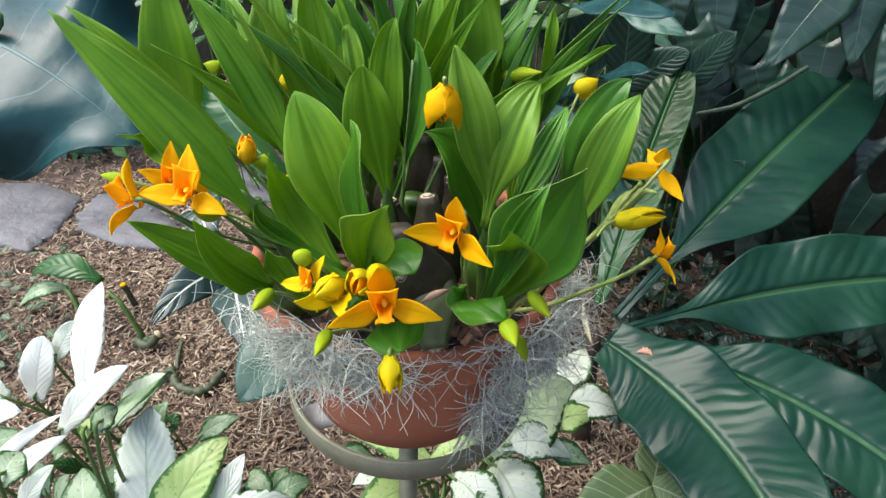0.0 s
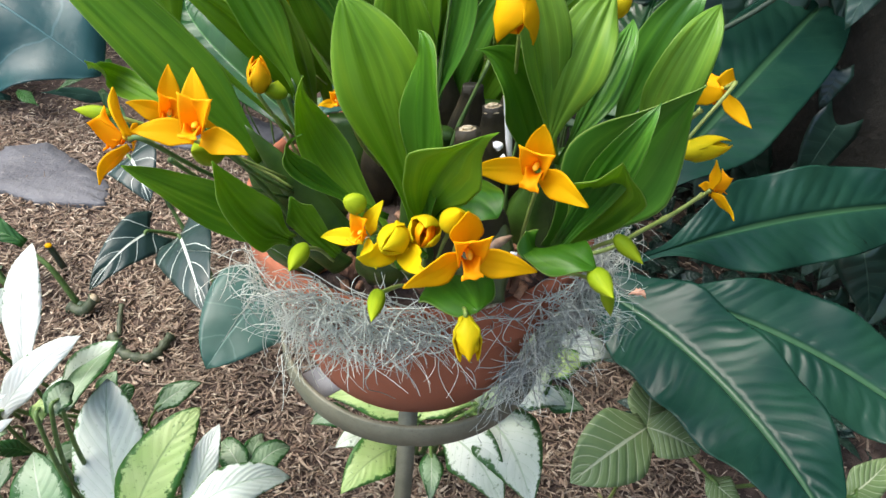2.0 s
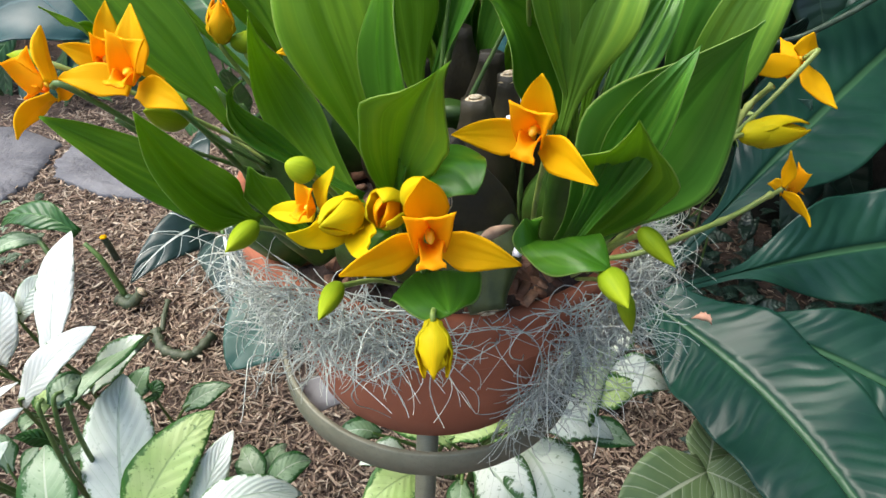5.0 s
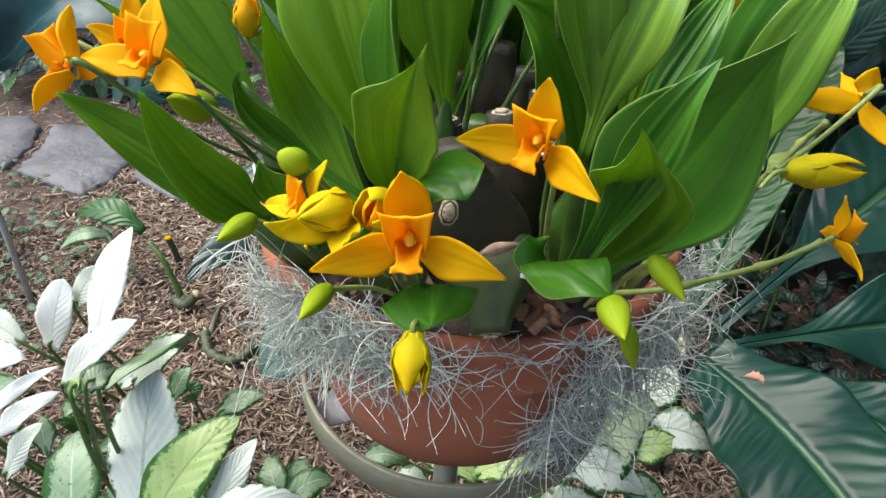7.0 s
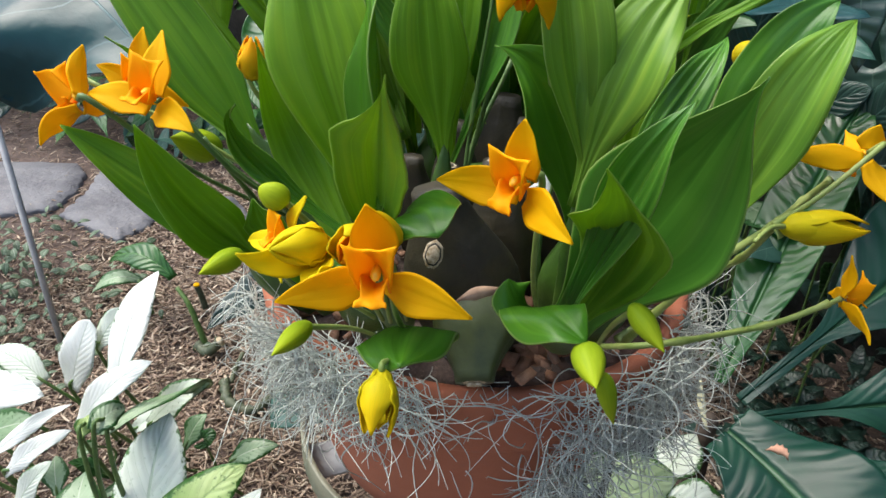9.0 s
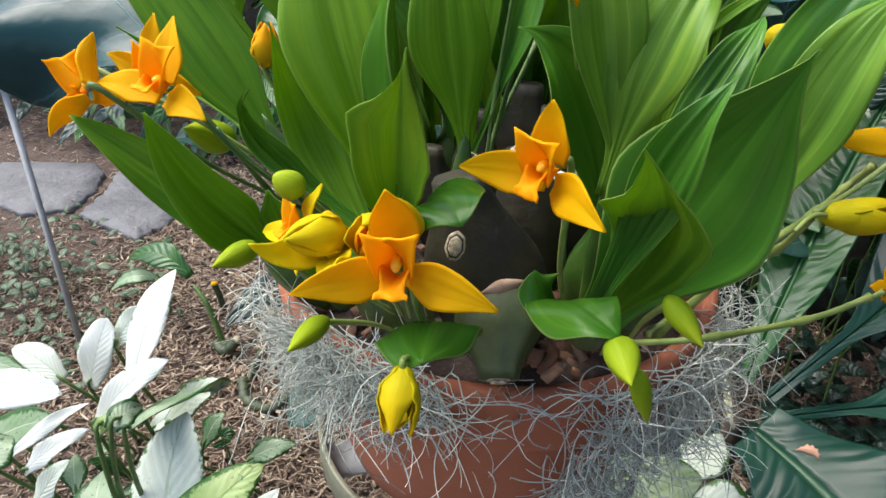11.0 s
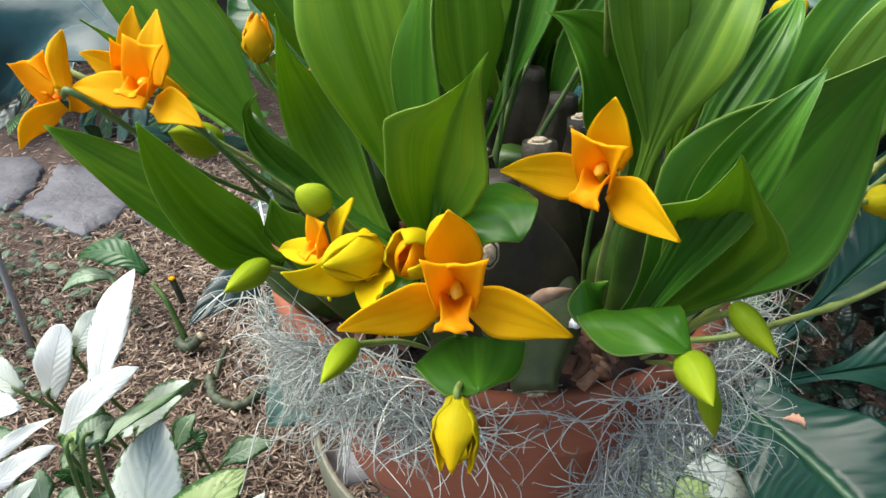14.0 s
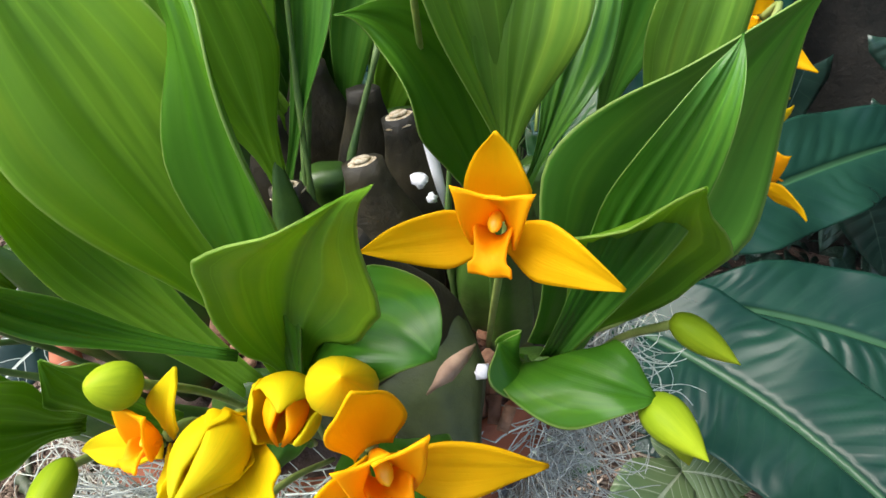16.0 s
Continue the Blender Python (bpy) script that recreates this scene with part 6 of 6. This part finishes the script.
stripes = plant("calathea", "striped dark calathea foliage behind the orchid", "plant")
for centre, size, point, face in (
    ((0.437, 1.550, 0.849), 0.26, (-0.1, -0.2, 1.0), (-0.2, -0.9, 0.4)),
    ((0.371, 1.600, 0.850), 0.24, (0.05, -0.1, 1.0), (0.2, -0.9, 0.4)),
    ((0.299, 1.650, 0.815), 0.22, (-0.4, -0.2, 0.9), (0.2, -0.9, 0.4)),
    ((0.399, 1.600, 0.752), 0.18, (0.5, -0.3, 0.7), (-0.2, -0.8, 0.5)),
    ((0.512, 1.620, 0.752), 0.2, (0.6, -0.3, 0.6), (-0.2, -0.8, 0.5)),
    ((0.241, 1.700, 0.832), 0.22, (0.4, -0.2, 0.9), (-0.2, -0.9, 0.4)),
    ((0.202, 1.750, 0.759), 0.2, (-0.5, -0.2, 0.8), (0.2, -0.9, 0.4)),
    ((-0.028, 1.800, 0.794), 0.22, (0.1, -0.2, 1.0), (0.2, -0.9, 0.4)),
):
    vine_leaf(stripes, centre, size, point, face, CALATHEA, shape=shape_oval, lobe=0.0, ratio=0.42, root=(centre[0], centre[1] + 0.1, 0.0), nv=16)
for k in range(70):
    x = rndv.uniform(-0.75, 0.75)
    y = 2.35 - 0.35 * (x + 0.75) + rndv.uniform(-0.35, 0.1)
    z = rndv.uniform(0.1, 1.1)
    vine_leaf(stripes, (x, y, z), rndv.uniform(0.16, 0.26), (rndv.uniform(-0.6, 0.6), -0.3, 0.8), (rndv.uniform(-0.4, 0.4), -0.8, 0.5), CALATHEA if rndv.random() < 0.5 else DARK_GREEN, shape=shape_oval, lobe=0.0, ratio=0.38, root=(x, y + 0.1, 0.0), nv=12)

# pale glossy leaves in the light behind the orchid
sheen = plant("aglaonema", "clump of glossy grey-green leaves behind the orchid", "plant")
for k in range(46):
    x, y = rndv.uniform(-0.15, 0.50), rndv.uniform(1.25, 1.75)
    z = rndv.uniform(0.55, 1.0)
    vine_leaf(sheen, (x, y, z), rndv.uniform(0.14, 0.22), (rndv.uniform(-0.9, 0.9), -0.6, rndv.uniform(-0.2, 0.5)), (rndv.uniform(-0.3, 0.3), -0.4, 0.9), rndv.choice((BLUE_GREEN, GREEN_EDGED, EAR_LEAF)), shape=shape_oval, lobe=0.0, ratio=0.36, root=(0.18 + 0.3 * (x - 0.18), 1.55, 0.0), nv=12)

# leafy border beyond the path
border = plant("peace_lily", "clump of drooping dark green leaves beyond the path", "plant")
for k in range(230):
    x, y = rndv.uniform(-2.9, -0.6), 0
    y = rndv.uniform(2.22, 2.95) - 0.1 * (x + 1.5)
    z = rndv.uniform(0.03, 0.35) + 0.5 * (y - 2.2)
    vine_leaf(border, (x, y, z), rndv.uniform(0.16, 0.28), (rndv.uniform(-0.7, 0.7), -0.5, rndv.uniform(-0.7, 0.5)), (rndv.uniform(-0.4, 0.4), -0.6, 0.7), DARK_GREEN if rndv.random() < 0.7 else BLUE_GREEN, shape=shape_lance, lobe=0.0, ratio=0.28)
for k in range(150):
    x, y = rndv.uniform(-3.1, -1.5), rndv.uniform(2.12, 2.6)
    z = rndv.uniform(0.03, 0.22) + 0.7 * (y - 2.12)
    vine_leaf(border, (x, y, z), rndv.uniform(0.14, 0.24), (rndv.uniform(-0.7, 0.7), -0.5, rndv.uniform(-0.6, 0.5)), (rndv.uniform(-0.4, 0.4), -0.6, 0.7), VINE if rndv.random() < 0.6 else DARK_GREEN, shape=shape_lance, lobe=0.0, ratio=0.3)
for x, y, z, s in ((-0.55, 2.3, 0.75, 0.2), (-0.42, 2.25, 0.8, 0.16), (-0.7, 2.5, 0.7, 0.2)):
    vine_leaf(border, (x, y, z), s, (0.3, -0.5, 0.5), (0.1, -0.6, 0.8), EAR_LEAF, shape=shape_oval, lobe=0.0, ratio=0.4)

for px in ((-1.644, 2.300, 0.033), (-1.573, 2.300, 0.010), (-1.493, 2.280, 0.014), (-1.422, 2.300, 0.064), (-1.369, 2.300, 0.057), (-1.300, 2.300, 0.068), (-1.284, 2.350, 0.097), (-1.352, 2.350, 0.091)):
    vine_leaf(border, px, rndv.uniform(0.2, 0.28), (rndv.uniform(-0.3, 0.3), -0.6, -0.7), (rndv.uniform(-0.3, 0.3), -0.6, 0.7), BLUE_GREEN if rndv.random() < 0.5 else DARK_GREEN, shape=shape_lance, lobe=0.0, ratio=0.26)

# low variegated creeper by the path
creeper_bm = bmesh.new()
for k in range(420):
    x, y = rndv.gauss(-1.36, 0.2), rndv.gauss(1.36, 0.14)
    z = 0.02 + 0.12 * rndv.random() * max(0.0, 1 - ((x + 1.36) / 0.45) ** 2)
    d = Vector((rndv.uniform(-1, 1), rndv.uniform(-1, 1), rndv.uniform(-0.3, 0.5))).normalized()
    s = rndv.uniform(0.018, 0.04)
    c = Vector((x, y, z))
    blade(creeper_bm, c, c + d * s * 0.5 + Vector((0, 0, 0.004)), c + d * s, s * 0.55, (rndv.uniform(-0.5, 0.5), rndv.uniform(-0.7, 0.1), 1), shape_oval, fold=0.15, nu=4, nv=5, thick=0.0005)
tagged(link_mesh("ground_cover", creeper_bm, WEED), "low small-leaved variegated creeper on the mulch", "ground cover", kind="stuff")


# dark ivy added over the litter to deepen the shade under the rosette
ivy_bm = bmesh.new()
for k in range(520):
    x = rndv.uniform(0.5, 1.4)
    y = rndv.uniform(1.0, 1.95)
    if x + 0.62 * y > 2.25 or x < 0.62 and y < 1.25:
        continue
    c = Vector((x, y, rndv.uniform(0.015, 0.10)))
    d = Vector((rndv.uniform(-1, 1), rndv.uniform(-1, 0.4), rndv.uniform(-0.2, 0.5))).normalized()
    s = rndv.uniform(0.03, 0.07)
    blade(ivy_bm, c, c + d * s * 0.5 + Vector((0, 0, 0.006)), c + d * s, s * 0.7, (rndv.uniform(-0.5, 0.5), rndv.uniform(-0.7, 0.1), 1), shape_heart, fold=0.1, lobe=0.25, nu=4, nv=5, thick=0.0005)
tagged(link_mesh("ivy", ivy_bm, VINE), "dark small-leaved ivy added to darken the shaded leaf litter", "ground cover", kind="stuff")

# ---- small things ----
def build_label_stake():
    stake = thing("plant_label", "thin grey metal label stake in the bed", "label")
    a, b = Vector((-1.018, 1.250, 0.668)), Vector((-1.030, 1.252, 0.0))
    bm = bmesh.new()
    d = (a - b).normalized()
    m = Matrix.Translation((a + b) / 2) @ d.to_track_quat("Z", "X").to_matrix().to_4x4()
    slab(bm, m, (0.020, 0.006, (a - b).length), 0.0008)
    part("rod", bm, GREY_METAL, stake)
    bm = bmesh.new()
    slab(bm, Matrix.Translation(a + Vector((-0.01, 0, 0.012))) @ pose(0, 0, 0, -30, 0, 10), (0.085, 0.055, 0.003), 0.001)
    part("plate", bm, GREY_METAL, stake)
    return stake


build_label_stake()


def build_pot_tag():
    tag = thing("plant_tag", "narrow white plastic name tag stuck in the pot", "tag")
    a, b = Vector((0.157, 0.662, 1.046)), Vector((0.170, 0.660, 0.970))
    bm = bmesh.new()
    blade(bm, b, (a + b) / 2, a, 0.0055, (-0.3, -0.9, 0.2), lambda v: min(1.0, 0.35 + 3 * v), fold=0.0, thick=0.0007, nu=2, nv=6)
    part("strip", bm, WHITE_PLASTIC, tag)
    return tag


build_pot_tag()


def lump(name, centre, size, mat, label, category, group, seed):
    bm = bmesh.new()
    bmesh.ops.create_icosphere(bm, subdivisions=2, radius=1.0)
    for v in bm.verts:
        n = 1 + 0.7 * noise.noise(v.co * 2.2 + Vector((seed, 0, 0)))
        v.co = Vector((v.co.x * size * n, v.co.y * size * n, v.co.z * size * 0.8 * n))
    ob = link_mesh(name, bm, mat)
    ob.matrix_basis = Matrix.Translation(centre)
    return tagged(ob, label, category, group)


lump("perlite_bead", (0.166, 0.604, 0.908), 0.0042, PERLITE, "white perlite bead on the bark", "perlite", "perlite beads", 1)
lump("perlite_bead", (0.168, 0.569, 0.950), 0.0034, PERLITE, "white perlite bead on the bark", "perlite", "perlite beads", 2)
lump("perlite_bead", (0.157, 0.658, 0.991), 0.0042, PERLITE, "white perlite bead on the bark", "perlite", "perlite beads", 3)
lump("perlite_bead", (0.162, 0.652, 0.984), 0.0028, PERLITE, "white perlite bead on the bark", "perlite", "perlite beads", 4)
lump("snail_shell", (-0.049, 0.690, 0.830), 0.009, SCAR, "small banded cream snail shell on the rim", "shell", "", 5)

bm = bmesh.new()
a, b = (0.462, 1.004, 0.495), (0.487, 0.987, 0.502)
blade(bm, a, arch(a, b, 0.010), b, 0.013, (0.1, -0.5, 0.85), shape_oval, fold=0.3, cup=0.9, ragged=0.25, twist=1.4, nu=6, nv=12)
tagged(link_mesh("fallen_leaf", bm, DRY), "curled dry brown leaf scrap on a large leaf", "leaf")


def fallen_cane(pts, r, label, cut=True):
    cane = thing("fallen_cane", label, "cane", "old canes on the mulch")
    bm = bmesh.new()
    tube(bm, pts, r, r * 0.9, 10, 8, nodes=len(pts) * 2)
    part("cane", bm, CANE, cane)
    if cut:
        d = (Vector(pts[-1]) - Vector(pts[-2])).normalized()
        bm = bmesh.new()
        loft(bm, pts[-1], Vector(pts[-1]) + d * 0.004, r * 0.95, lambda v: 1.0, 10, 2)
        part("cut_end", bm, SCAR, cane, "pale cut end")
    return cane


fallen_cane([(-0.586, 1.276, 0.014), (-0.545, 1.227, 0.013), (-0.480, 1.221, 0.014), (-0.454, 1.282, 0.018)], 0.0105, "curved ringed green cane lying on the mulch")
fallen_cane([(-0.712, 1.362, 0.015), (-0.678, 1.347, 0.020), (-0.650, 1.362, 0.050)], 0.013, "short cut cane stump in the mulch")
fallen_cane([(-0.574, 1.281, 0.012), (-0.585, 1.322, 0.020), (-0.596, 1.371, 0.020)], 0.006, "dark old cane lying on the mulch", False)

cap = thing("cut_stem", "cut plant stem with an orange-ringed top", "stem")
bm = bmesh.new()
c = Vector((-0.803, 1.500, 0.086))
tube(bm, [(c.x + 0.02, c.y, 0.0), (c.x + 0.01, c.y, c.z * 0.6), c], 0.008, 0.008, 10, 6)
part("stem", bm, CANE, cap)
bm = bmesh.new()
loft(bm, c, c + Vector((0, 0, 0.003)), 0.0085, lambda v: 1.0, 12, 2)
part("ring", bm, SEPAL, cap, "orange ring")

pad = thing("slate_chip", "dark bluish slate piece lying under the plants", "stone")
bm = bmesh.new()
slab(bm, Matrix.Translation((0.335, 1.417, 0.030)) @ pose(0, 0, 0, 4, 3, 20), (0.16, 0.13, 0.03), 0.006)
part("slab", bm, SLATE, pad)
